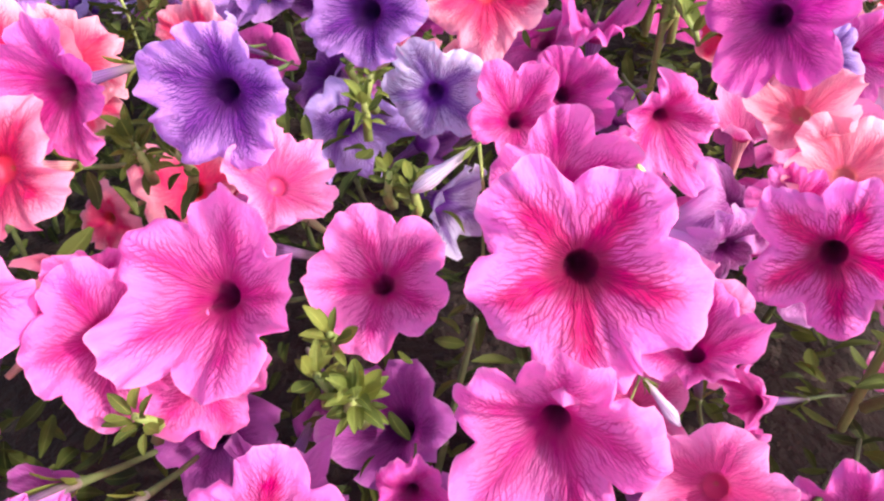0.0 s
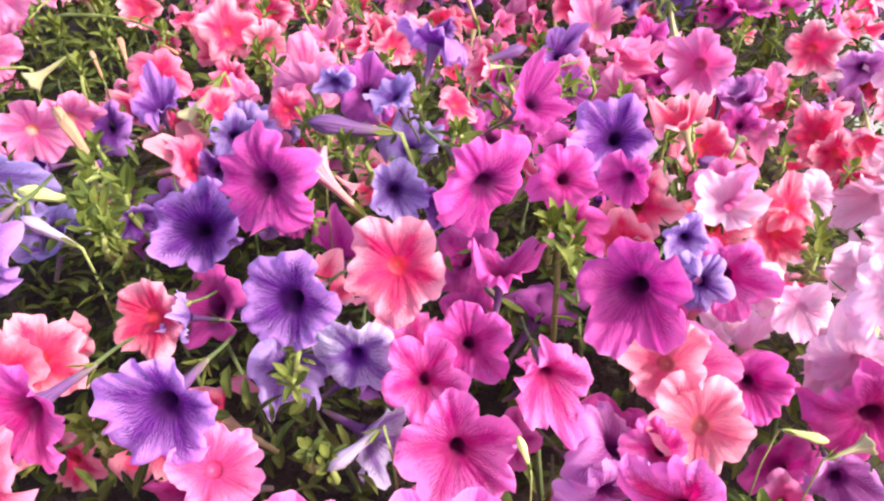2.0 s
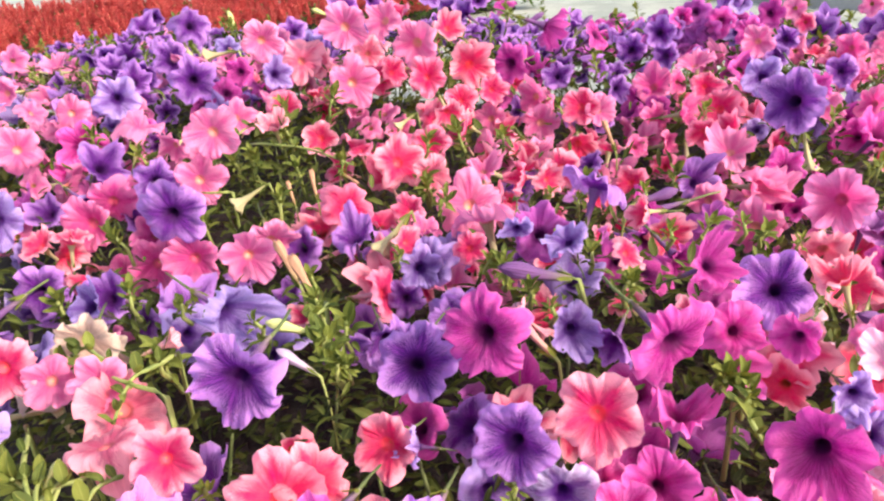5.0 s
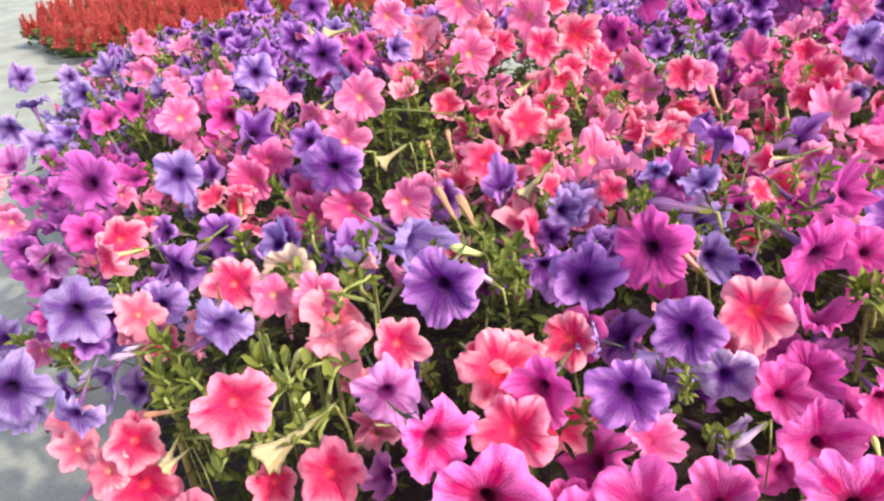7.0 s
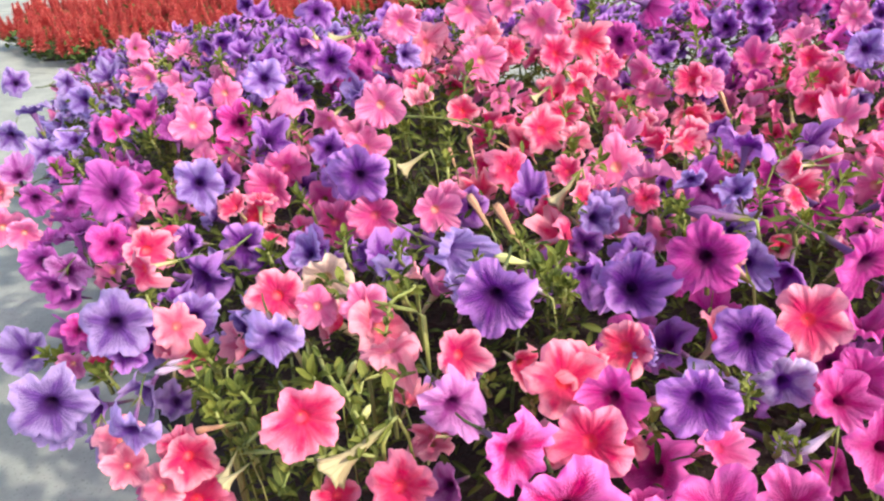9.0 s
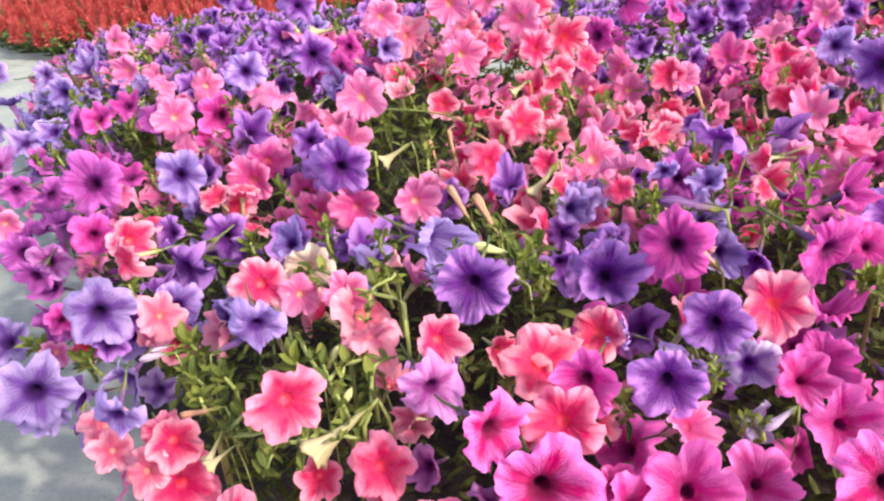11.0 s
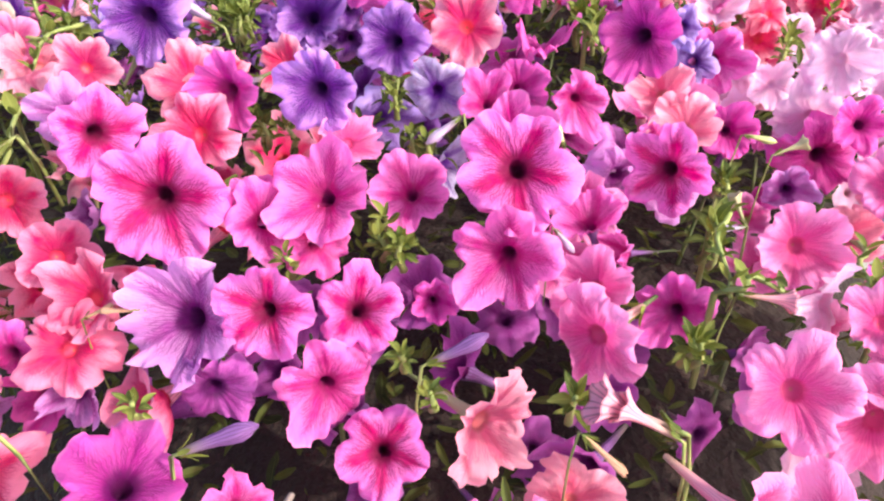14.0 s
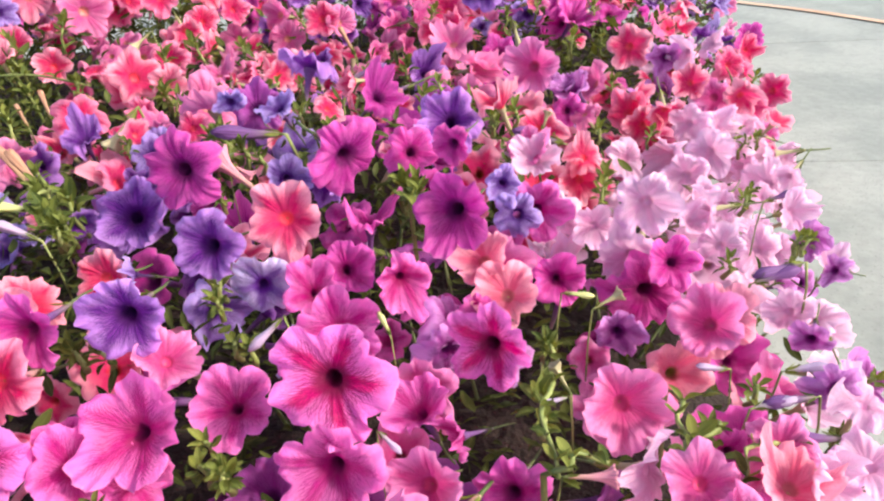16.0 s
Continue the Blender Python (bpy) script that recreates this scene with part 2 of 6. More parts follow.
def plain(name, a, b, scale, rough=0.8, bump=0.4, dist=0.002, metal=0.0, speck=None):
    n = Nodes(name)
    p = n.pos()
    big = n.noise(p, scale, 5.0)
    fine = n.noise(p, scale * 14.0, 3.0)
    col = n.mix(n.step(big, 0.35, 0.65), a, b)
    col = n.hsv(col, 0.5, 1.0, n.m("ADD", 0.8, n.m("MULTIPLY", fine, 0.4)))
    if speck:
        col = n.mix(n.m("MULTIPLY", n.step(n.noise(p, scale * 60.0, 1.0), 0.62, 0.72), 0.6), col, speck)
    n.put(n.b.inputs["Base Color"], col)
    n.b.inputs["Roughness"].default_value = rough
    n.b.inputs["Metallic"].default_value = metal
    n.bump(n.m("ADD", big, n.m("MULTIPLY", fine, 0.5)), bump, dist)
    return n.mat


PETAL = {k: petal_material(k) for k in KINDS}
PETAL_FAR = {k: petal_material(k, True) for k in KINDS}
TUBE = {k: tube_material(k) for k in TUBES}
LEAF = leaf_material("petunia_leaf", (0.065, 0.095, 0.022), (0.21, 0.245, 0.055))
# same leaf in a darker green, with the shade under the blooms painted in
LEAF_SHADED = leaf_material("petunia_leaf_shaded", (0.025, 0.038, 0.010), (0.11, 0.135, 0.03), True)
STEM = plain("petunia_stem", (0.19, 0.24, 0.06), (0.29, 0.33, 0.11), 30.0, 0.6)
STALK = plain("petunia_stalk", (0.07, 0.10, 0.03), (0.12, 0.15, 0.05), 30.0, 0.7)
# earth nearly black: deep shade between the plants is put into its colour
SOIL_SHADED = plain("soil", (0.014, 0.007, 0.006), (0.026, 0.013, 0.010), 9.0, 0.95, 0.9, 0.02)
SLAB = plain("granite_slab", (0.235, 0.262, 0.238), (0.335, 0.358, 0.325), 3.4, 0.8, 0.5, 0.004, speck=(0.15, 0.17, 0.155))
JOINT = plain("mortar_joint", (0.16, 0.15, 0.14), (0.22, 0.21, 0.19), 6.0, 0.95)
STRIP = plain("sandstone_strip", (0.52, 0.33, 0.22), (0.60, 0.42, 0.30), 4.0, 0.8)
BASIN = plain("basin_granite", (0.24, 0.235, 0.23), (0.32, 0.315, 0.31), 3.0, 0.55, 0.3, 0.003, speck=(0.34, 0.34, 0.34))
LEDGE = plain("basin_ledge", (0.42, 0.43, 0.43), (0.52, 0.52, 0.51), 3.0, 0.6)
SALVIA_RED = leaf_material("salvia_red", (0.50, 0.09, 0.08), (0.64, 0.20, 0.17), True)
SALVIA_LEAF = leaf_material("salvia_leaf", (0.05, 0.09, 0.025), (0.10, 0.16, 0.05), True)


# ---- mesh helpers ----
def mesh_of(name, verts, faces, uvs=None, mats=(), mat_index=None, smooth=True):
    me = bpy.data.meshes.new(name)
    me.from_pydata([tuple(map(float, p)) for p in verts], [], [tuple(map(int, f)) for f in faces])
    for m_ in mats:
        me.materials.append(m_)
    if uvs is not None:
        lay = me.uv_layers.new(name="UVMap")
        lay.data.foreach_set("uv", np.asarray(uvs, dtype=np.float32).ravel())
    if mat_index is not None:
        me.polygons.foreach_set("material_index", np.asarray(mat_index, dtype=np.int32))
    if smooth:
        me.polygons.foreach_set("use_smooth", np.ones(len(me.polygons), dtype=bool))
    me.update()
    return me


def part(name, me, parent, m=None, label=""):
    ob = new(name, me)
    ob.parent = parent
    if m is not None:
        ob.matrix_basis = m
    if label:
        ob["label"] = label
    return ob


def grid_faces(rows, cols, wrap=True):
    faces = []
    for i in range(rows - 1):
        for j in range(cols if wrap else cols - 1):
            k = (j + 1) % cols
            faces.append((i * cols + j, i * cols + k, (i + 1) * cols + k, (i + 1) * cols + j))
    return faces


def rings(profile, cols, rough=0.0, rng=None):
    """A turned form from (radius, height) pairs, open at both ends, with uv round and along."""
    verts, uvs = [], []
    n = len(profile)
    for r, z in profile:
        for j in range(cols):
            t = 2 * math.pi * j / cols
            k = 1.0 + (rng.uniform(-rough, rough) if rng else 0.0)
            verts.append((r * k * math.cos(t), r * k * math.sin(t), z))
    faces = grid_faces(n, cols)
    for i in range(n - 1):
        for j in range(cols):
            uvs += [(j / cols, i / (n - 1)), ((j + 1) / cols, i / (n - 1)), ((j + 1) / cols, (i + 1) / (n - 1)), (j / cols, (i + 1) / (n - 1))]
    return verts, faces, uvs


FORM_OF = {"o": range(0, 9), "f": range(9, 14), "d": range(14, 19), "c": range(19, 24)}  # open, funnel, drooping, crumpled


def corolla(seed, coarse=False):
    """The ruffled five-lobed limb with its throat, one unit in radius, facing +z, the throat's mouth at the origin."""
    rng = random.Random(seed * 17 + 5)
    form = next(k for k, v in FORM_OF.items() if seed in v)
    cols = 40 if coarse else 115
    rho = [0.002, 0.06, 0.12, 0.16, 0.22, 0.34, 0.54, 0.76, 0.92, 1.0] if coarse else \
        [0.002, 0.04, 0.08, 0.12, 0.15, 0.18, 0.22, 0.28, 0.37, 0.47, 0.57, 0.67, 0.76, 0.84, 0.91, 0.96, 1.0]
    rise = {"o": rng.uniform(0.30, 0.46), "f": rng.uniform(0.55, 0.78), "d": rng.uniform(0.34, 0.5), "c": rng.uniform(0.3, 0.55)}[form]
    flare = {"o": 2.0, "f": 1.25, "d": 1.5, "c": 1.4}[form]
    amp = {"o": rng.uniform(0.09, 0.15), "f": rng.uniform(0.09, 0.14), "d": rng.uniform(0.10, 0.15), "c": rng.uniform(0.12, 0.17)}[form]
    curl = rng.uniform(0.0, 0.5)
    notch, tooth = rng.uniform(0.10, 0.24), rng.choice((0.0, 0.0, 0.04, 0.08))
    ph = [rng.uniform(0, 6.283) for _ in range(8)]
    lobe = [rng.uniform(0.88, 1.08) for _ in range(5)]
    droop = [rng.uniform(-0.10, 0.08) for _ in range(5)]
    roll = [rng.choice((0, 0, 0, -0.12, -0.2, 0.10)) for _ in range(5)]
    if form == "d":
        k = rng.randrange(5)
        droop[k], droop[(k + 1) % 5] = rng.uniform(-0.75, -0.5), rng.uniform(-0.45, -0.15)
        roll[k] = -0.2
    if form == "c":
        k = rng.randrange(5)
        droop[k], droop[(k + 2) % 5] = rng.uniform(0.35, 0.65), rng.uniform(-0.8, -0.5)
        roll = [rng.uniform(-0.3, 0.25) for _ in range(5)]
    bend_a = rng.uniform(0, 3.14)
    bend_k = {"o": rng.uniform(-0.14, 0.10), "f": rng.uniform(-0.2, 0.2), "d": rng.uniform(-0.35, 0.1), "c": rng.choice((-0.6, -0.5, 0.5, 0.65))}[form]
    skew = [rng.uniform(-0.2, 0.2) for _ in range(5)]
    verts, uvs = [], []
    for r in rho:
        q = max(0.0, (r - 0.16) / 0.84)
        s = max(0.0, (r - 0.35) / 0.65)
        for j in range(cols):
            t = 2 * math.pi * j / cols
            k = 5 * j / cols
            i0 = int(k) % 5
            f = (k - int(k)) - 0.5
            other = (i0 + (1 if f > 0 else -1)) % 5
            wgt = 1 - abs(f)
            wgt = wgt * wgt * (3 - 2 * wgt)
            size = lobe[i0] * wgt + lobe[other] * (1 - wgt)
            bend = droop[i0] * wgt + droop[other] * (1 - wgt)
            ct, st = math.cos(t), math.sin(t)
            seam = math.exp(-abs((abs(f) - 0.5) / 0.13) ** 1.4)
            rib = math.exp(-(f / 0.07) ** 2)
            edge = size * (1.0 - 0.10 * (2 * f) ** 2) - notch * seam + tooth * rib
            edge += 0.06 * noise.noise((ct * 3.5, st * 3.5, seed + 0.5)) + 0.04 * noise.noise((ct * 9, st * 9, seed + 7.5))
            rr = r * (1 + s * s * (edge - 1))
            # trumpet: steep at the throat, flattening towards the rim
            z = rise * (1 - (1 - q) ** flare) if q > 0 else -0.45 * ((0.16 - max(r, 0.03)) / 0.13) ** 0.8
            z -= curl * max(0.0, q - 0.72) ** 2
            wave = noise.noise((ct * 2.1, st * 2.1, seed * 3.1)) * 1.3 + noise.noise((ct * 4.8, st * 4.8, seed * 1.7 + 9)) * 1.1
            frill = math.sin(10 * t + ph[1] + 2.2 * wave) * 0.55 + math.sin(16 * t + ph[2] + 2.6 * wave) * 0.42 + 0.3 * math.sin(27 * t + ph[3] + 3 * wave)
            z += s ** 1.5 * amp * (0.8 * math.sin(5 * t + ph[0]) + 1.3 * wave) + s ** 2.3 * amp * frill * (0.7 + 0.6 * abs(wave))
            # pleats between the lobes, a shallow groove on each rib, radial crinkles
            z -= 0.06 * min(1.0, q * 3) * (1 - 0.4 * s) * rib
            z += 0.03 * min(1.0, q * 2.5) * math.cos(2 * math.pi * 2 * f) - 0.13 * s * seam
            if not coarse:
                z += min(1.0, q * 3) * (0.020 * noise.noise((ct * 7, st * 7, seed + r * 1.4)) + 0.013 * noise.noise((ct * 15, st * 15, seed + r * 2.2)) + 0.007 * noise.noise((ct * 30, st * 30, seed + r * 5)))
            z += s * s * bend + s ** 5 * (roll[i0] * wgt + roll[other] * (1 - wgt))
            if bend < -0.3:
                rr *= 1 + 0.25 * s * s * (bend + 0.3)
            along = rr * math.cos(t - bend_a)
            z += bend_k * along * along * min(1.0, r * 2)
            sw = t + s ** 2 * (0.12 * noise.noise((ct * 4.5, st * 4.5, seed * 2.3)) + skew[i0] * (0.25 - f * f))
            verts.append((rr * math.cos(sw), rr * math.sin(sw), z))
    mean = sum(math.hypot(p[0], p[1]) for p in verts[-cols:]) / cols / 0.95
    verts = [(p[0] / mean, p[1] / mean, p[2] / mean) for p in verts]
    faces = grid_faces(len(rho), cols)
    for i in range(len(rho) - 1):
        for j in range(cols):
            a, b = j / cols, (j + 1) / cols
            uvs += [(a, rho[i]), (b, rho[i]), (b, rho[i + 1]), (a, rho[i + 1])]
    return verts, faces, uvs


def sepals(seed):
    """Five narrow green sepals round the trumpet's foot."""
    rng = random.Random(seed)
    verts, faces, uvs = [], [], []
    for k in range(5):
        t = 2 * math.pi * (k + 0.5 * rng.random()) / 5
        ln, wd = rng.uniform(0.34, 0.5), 0.055
        c, s = math.cos(t), math.sin(t)
        base = len(verts)
        for i in range(5):
            q = i / 4
            w = wd * (0.5 + 1.3 * q * (1.35 - q)) * (1 - q ** 4 * 0.9)
            rad = 0.085 + 0.05 * q + 0.16 * q * q
            z = -1.38 + ln * q
            for side in (-1, 0, 1):
                rr = rad - (0.02 if side == 0 else 0)
                verts.append((rr * c - side * w * s, rr * s + side * w * c, z))
        for i in range(4):
            for j in range(2):
                a = base + i * 3 + j
                faces.append((a, a + 1, a + 4, a + 3))
                uvs += [(j / 2, i / 4), ((j + 1) / 2, i / 4), ((j + 1) / 2, (i + 1) / 4), (j / 2, (i + 1) / 4)]
    return verts, faces, uvs


def leaf_shape(length, width, fold, curl, rows=6):
    """An ovate leaf from the origin along +y."""
    verts, faces, uvs = [], [], []
    for i in range(rows + 1):
        q = i / rows
        w = width * math.sin(math.pi * min(1, q ** 1.05 * 0.94 + 0.04)) ** 0.7 + 0.0006
        for side in (-1, -0.5, 0, 0.5, 1):
            verts.append((side * w, length * q, fold * abs(side) * w * 1.4 + curl * length * (q - q * q * 1.9) + 0.004 * math.sin(9 * q + side * 2)))
    for i in range(rows):
        for j in range(4):
            a = i * 5 + j
            faces.append((a, a + 1, a + 6, a + 5))
            uvs += [(j / 4, i / rows), ((j + 1) / 4, i / rows), ((j + 1) / 4, (i + 1) / rows), (j / 4, (i + 1) / rows)]
    return verts, faces, uvs


def tube_path(points, radii, cols=7):
    verts, faces = [], []
    pts = [Vector(p) for p in points]
    for i, p in enumerate(pts):
        d = (pts[min(i + 1, len(pts) - 1)] - pts[max(i - 1, 0)]).normalized()
        x = d.orthogonal().normalized()
        y = d.cross(x)
        for j in range(cols):
            t = 2 * math.pi * j / cols
            verts.append(p + (x * math.cos(t) + y * math.sin(t)) * radii[i])
    faces = grid_faces(len(pts), cols)
    faces.append(tuple(range(cols))[::-1])
    faces.append(tuple(range((len(pts) - 1) * cols, len(pts) * cols)))
    return verts, faces


class Heap:
    """Gathers many small pieces into one mesh."""

    def __init__(self):
        self.v, self.f, self.uv, self.mi, self.n = [], [], [], [], 0

    def add(self, shape, m, mat=0):
        verts, faces, uvs = shape
        a = np.asarray(verts, dtype=float)
        mm = np.array(m)
        self.v.append(a @ mm[:3, :3].T + mm[:3, 3])
        self.f += [tuple(i + self.n for i in f) for f in faces]
        self.uv.append(np.asarray(uvs, dtype=np.float32).reshape(-1, 2))
        self.mi += [mat] * len(faces)
        self.n += len(a)

    def mesh(self, name, mats):
        return mesh_of(name, np.concatenate(self.v), self.f, np.concatenate(self.uv), mats, self.mi)


def facing(place, normal, spin, size):
    """A pose whose +z looks along normal."""
    turn = Vector(normal).to_track_quat("Z", "Y").to_matrix().to_4x4()
    return Matrix.Translation(place) @ turn @ Matrix.Rotation(spin, 4, "Z") @ Matrix.Scale(size, 4)


# ---- ground: paving, strips, soil ----
def polygon_object(name, pts, z, mat, label, cat):
    me = mesh_of(name, [(x, y, z) for x, y in pts], [tuple(range(len(pts)))], [(x, y) for x, y in pts], [mat], smooth=False)
    return tagged(new(name, me), label, cat, kind="structure")


ground = polygon_object("ground", [(-600, -600), (600, -600), (600, 600), (-600, 600)], -0.02, JOINT, "grey mortar bed under the plaza paving", "ground")
AXIS = math.atan2(-0.30, 0.95)
SLAB_W, SLAB_D = 2.4, 0.85


def to_plaza(u, v):
    c, s = math.cos(AXIS), math.sin(AXIS)
    return 1.05 + u * c - v * s, 1.07 + u * s + v * c


paving = tagged(new("pavement"), "pale grey granite slab paving round the flower bed", "paving", kind="structure")


def slab_mesh(w, d):
    bm = bmesh.new()
    bmesh.ops.create_cube(bm, size=1.0, matrix=Matrix.Diagonal((w - 0.003, d - 0.003, 0.03, 1)))
    bmesh.ops.bevel(bm, geom=[e for e in bm.edges if all(v_.co.z > 0 for v_ in e.verts)], offset=0.002, segments=1, affect="EDGES")
    me = bpy.data.meshes.new("slab")
    bm.to_mesh(me)
    bm.free()
    me.materials.append(SLAB)
    return me


slab = slab_mesh(SLAB_W, SLAB_D)
for i in range(-4, 5):
    for j in range(-4, 12):
        x, y = to_plaza(i * SLAB_W + (0.3 if j % 2 else 0.42), (j + 0.5) * SLAB_D)
        part("slab", slab, paving, pose(x, y, -0.0155, 0, 0, math.degrees(AXIS)))

# far plaza, one sheet
polygon_object("plaza", [(-400, -400), (400, -400), (400, 400), (-400, 400)], -0.014, SLAB, "sunlit pale paving of the wide plaza", "plaza")

# curved terracotta strip in the paving beyond the sunny side
def band(name, centre, r0, r1, a0, a1, z, mat, label, cat, n=40):
    verts, faces, uvs = [], [], []
    for i in range(n + 1):
        t = radians(a0 + (a1 - a0) * i / n)
        for r in (r0, r1):
            verts.append((centre[0] + r * math.cos(t), centre[1] + r * math.sin(t), z))
    for i in range(n):
        faces.append((2 * i, 2 * i + 1, 2 * i + 3, 2 * i + 2))
        uvs += [(0, 0), (1, 0), (1, 1), (0, 1)]
    return tagged(new(name, mesh_of(name, verts, faces, uvs, [mat])), label, cat, kind="structure")


band("trim", (-0.4, 1.0), 2.385, 2.415, -35, 36, 0.004, STRIP, "thin sandstone strip set into the paving", "paving strip", 60)

BED = [(0.05, -0.28), (0.46, 0.08), (0.60, 0.42), (0.80, 0.95), (1.02, 1.40), (1.28, 1.85), (1.12, 2.15), (0.95, 2.42), (0.45, 2.62), (0.1, 2.5), (-0.2, 2.45),
       (-0.7, 2.6), (-1.4, 2.6), (-1.9, 2.35), (-1.85, 2.0), (-1.34, 1.32), (-1.05, 0.92), (-0.72, 0.52), (-0.40, 0.16), (-0.2, -0.1)]


def inside(x, y, poly):
    hit = False
    for (x0, y0), (x1, y1) in zip(poly, poly[1:] + poly[:1]):
        if (y0 > y) != (y1 > y) and x < (x1 - x0) * (y - y0) / (y1 - y0) + x0:
            hit = not hit
    return hit


def rim(x, y, poly):
    """Distance to the outline of a bed, negative outside."""
    best = 9.0
    for (x0, y0), (x1, y1) in zip(poly, poly[1:] + poly[:1]):
        dx, dy = x1 - x0, y1 - y0
        k = max(0.0, min(1.0, ((x - x0) * dx + (y - y0) * dy) / (dx * dx + dy * dy)))
        best = min(best, math.hypot(x - x0 - k * dx, y - y0 - k * dy))
    return best if inside(x, y, poly) else -best


def mound(poly, step, top, name, label):
    xs, ys = [p[0] for p in poly], [p[1] for p in poly]
    nx, ny = int((max(xs) - min(xs) + 0.2) / step) + 1, int((max(ys) - min(ys) + 0.2) / step) + 1
    verts, faces, uvs = [], [], []
    for j in range(ny):
        for i in range(nx):
            x, y = min(xs) - 0.1 + i * step, min(ys) - 0.1 + j * step
            d = rim(x, y, poly) - 0.06
            z = -0.03 + (0.03 + top * (1 - math.exp(-max(d, 0) / 0.12)) + 0.015 * noise.noise((x * 9, y * 9, 0)) if d > 0 else 0.0)
            verts.append((x, y, z))
    for j in range(ny - 1):
        for i in range(nx - 1):
            faces.append((j * nx + i, j * nx + i + 1, (j + 1) * nx + i + 1, (j + 1) * nx + i))
            uvs += [(0, 0), (1, 0), (1, 1), (0, 1)]
    return tagged(new(name, mesh_of(name, verts, faces, uvs, [SOIL_SHADED])), label, "soil", kind="structure")


mound(BED, 0.05, 0.12, "soil", "soil of the petunia bed, coloured nearly black for the shade")

# ---- far basin of a fountain: low round wall with a pale ledge ----
FOUNTAIN = (3.87, 6.81)
FR = 3.43


def wall_arc(name, centre, profile, a0, a1, mats, label, cat, n=70):
    verts, faces, mi, uvs = [], [], [], []
    k = len(profile)
    for i in range(n + 1):
        t = radians(a0 + (a1 - a0) * i / n)
        for r, z in profile:
            verts.append((centre[0] + r * math.cos(t), centre[1] + r * math.sin(t), z))
    for i in range(n):
        for j in range(k - 1):
            faces.append((i * k + j, i * k + j + 1, (i + 1) * k + j + 1, (i + 1) * k + j))
            mi.append(1 if j >= 2 and j <= 5 else 0)
            uvs += [(0, 0), (1, 0), (1, 1), (0, 1)]
    return mesh_of(name, verts, faces, uvs, mats, mi, smooth=False)


# ---- petunia blooms ----
SHAPES = {(s, c): corolla(s, c) for s in range(24) for c in (False, True)}
TRUMPET = rings([(0.055, -1.45), (0.075, -1.2), (0.085, -0.85), (0.10, -0.55), (0.115, -0.36), (0.155, -0.22), (0.19, -0.10), (0.21, -0.04)], 20)


def eye_material(name, middle, edge):
    """The plug of the throat: its middle, fading into the petal's throat."""
    n = Nodes(name)
    _, v = n.uv()
    nz = n.noise(n.coord("Object"), 40.0, 2.0)
    col = n.mix(n.step(n.m("ADD", v, n.m("MULTIPLY", n.m("SUBTRACT", nz, 0.5), 0.3)), 0.62, 0.9), edge, middle)
    n.put(n.b.inputs["Base Color"], col)
    n.b.inputs["Roughness"].default_value = 0.7
    return n.mat


PLUG = rings([(0.165, -0.03), (0.135, -0.075), (0.10, -0.115), (0.06, -0.145), (0.025, -0.16), (0.002, -0.165)], 12)
EYE_MESH = {}
for k in ("pp", "pr", "co", "ro", "sp", "bp", "bl", "cr"):
    EYE_MESH[k] = mesh_of("eye", *PLUG, [eye_material("eye_" + k, KINDS[k][4], KINDS[k][3])])
COROLLA_MESH, TUBE_MESH, CALYX_MESH = {}, {}, {}
STALK_V, STALK_F = tube_path([(0, 0, -1.36), (0.03, 0, -1.7), (0.05, 0.02, -2.1), (0.02, 0.05, -2.6)], [0.06, 0.045, 0.04, 0.035], 6)
STALK_MESH = mesh_of("stalk", STALK_V, STALK_F, None, [STALK])
for s in range(4):
    CALYX_MESH[s] = mesh_of("calyx", *sepals(s), [LEAF])
for k in TUBES:
    TUBE_MESH[k] = mesh_of("tube", *TRUMPET, [TUBE[k]])

BLOOMS = []
FAR = []  # blooms past the nearest ones, gathered into one mesh
MOST = 395


def bloom(kind, x, y, z, across, nx, ny, nz, form=""):
    """A petunia bloom whose throat is at x, y, z, facing along n."""
    i = len(BLOOMS)
    BLOOMS.append((x, y, z, kind))
    rng = random.Random(int(x * 5000) * 7 + int(y * 5000) * 13 + 3)
    spin, shape = rng.uniform(0, 6.283), rng.choice(FORM_OF[form or rng.choice("ddccff" if kind == "bl" else "ooffddcc")])
    loose = 0.05 if form else 0.8 if kind == "bl" else 0.3 if y < 0.55 else 0.75
    tip = Vector((nx, ny, nz)) + Vector((rng.uniform(-1, 1), rng.uniform(-1, 1), rng.uniform(-1, 1))) * loose
    m = facing((x, y, z), tip, spin, across / 2 * rng.uniform(0.97, 1.03))
    if i >= MOST:
        FAR.append((kind, shape, m))
        return
    root = tagged(new("petunia_bloom"), NAMES[kind][0], NAMES[kind][1], "petunia blooms of the bed")
    root.empty_display_size = 0.01
    root.matrix_basis = m
    key = (kind, shape)
    if key not in COROLLA_MESH:
        COROLLA_MESH[key] = mesh_of("corolla", *SHAPES[(shape, False)], [PETAL[kind]])
    limb = part("corolla", COROLLA_MESH[key], root)
    part("tube", TUBE_MESH[TUBE_OF[kind]], root)
    stalk = part("stalk", STALK_MESH, root)
    part("calyx", CALYX_MESH[i % 4], stalk, None, "narrow green sepals")
    if kind in EYE_MESH:
        part("eye", EYE_MESH[kind], limb, None, "yellowish eye" if kind in ("pp", "pr") else "")


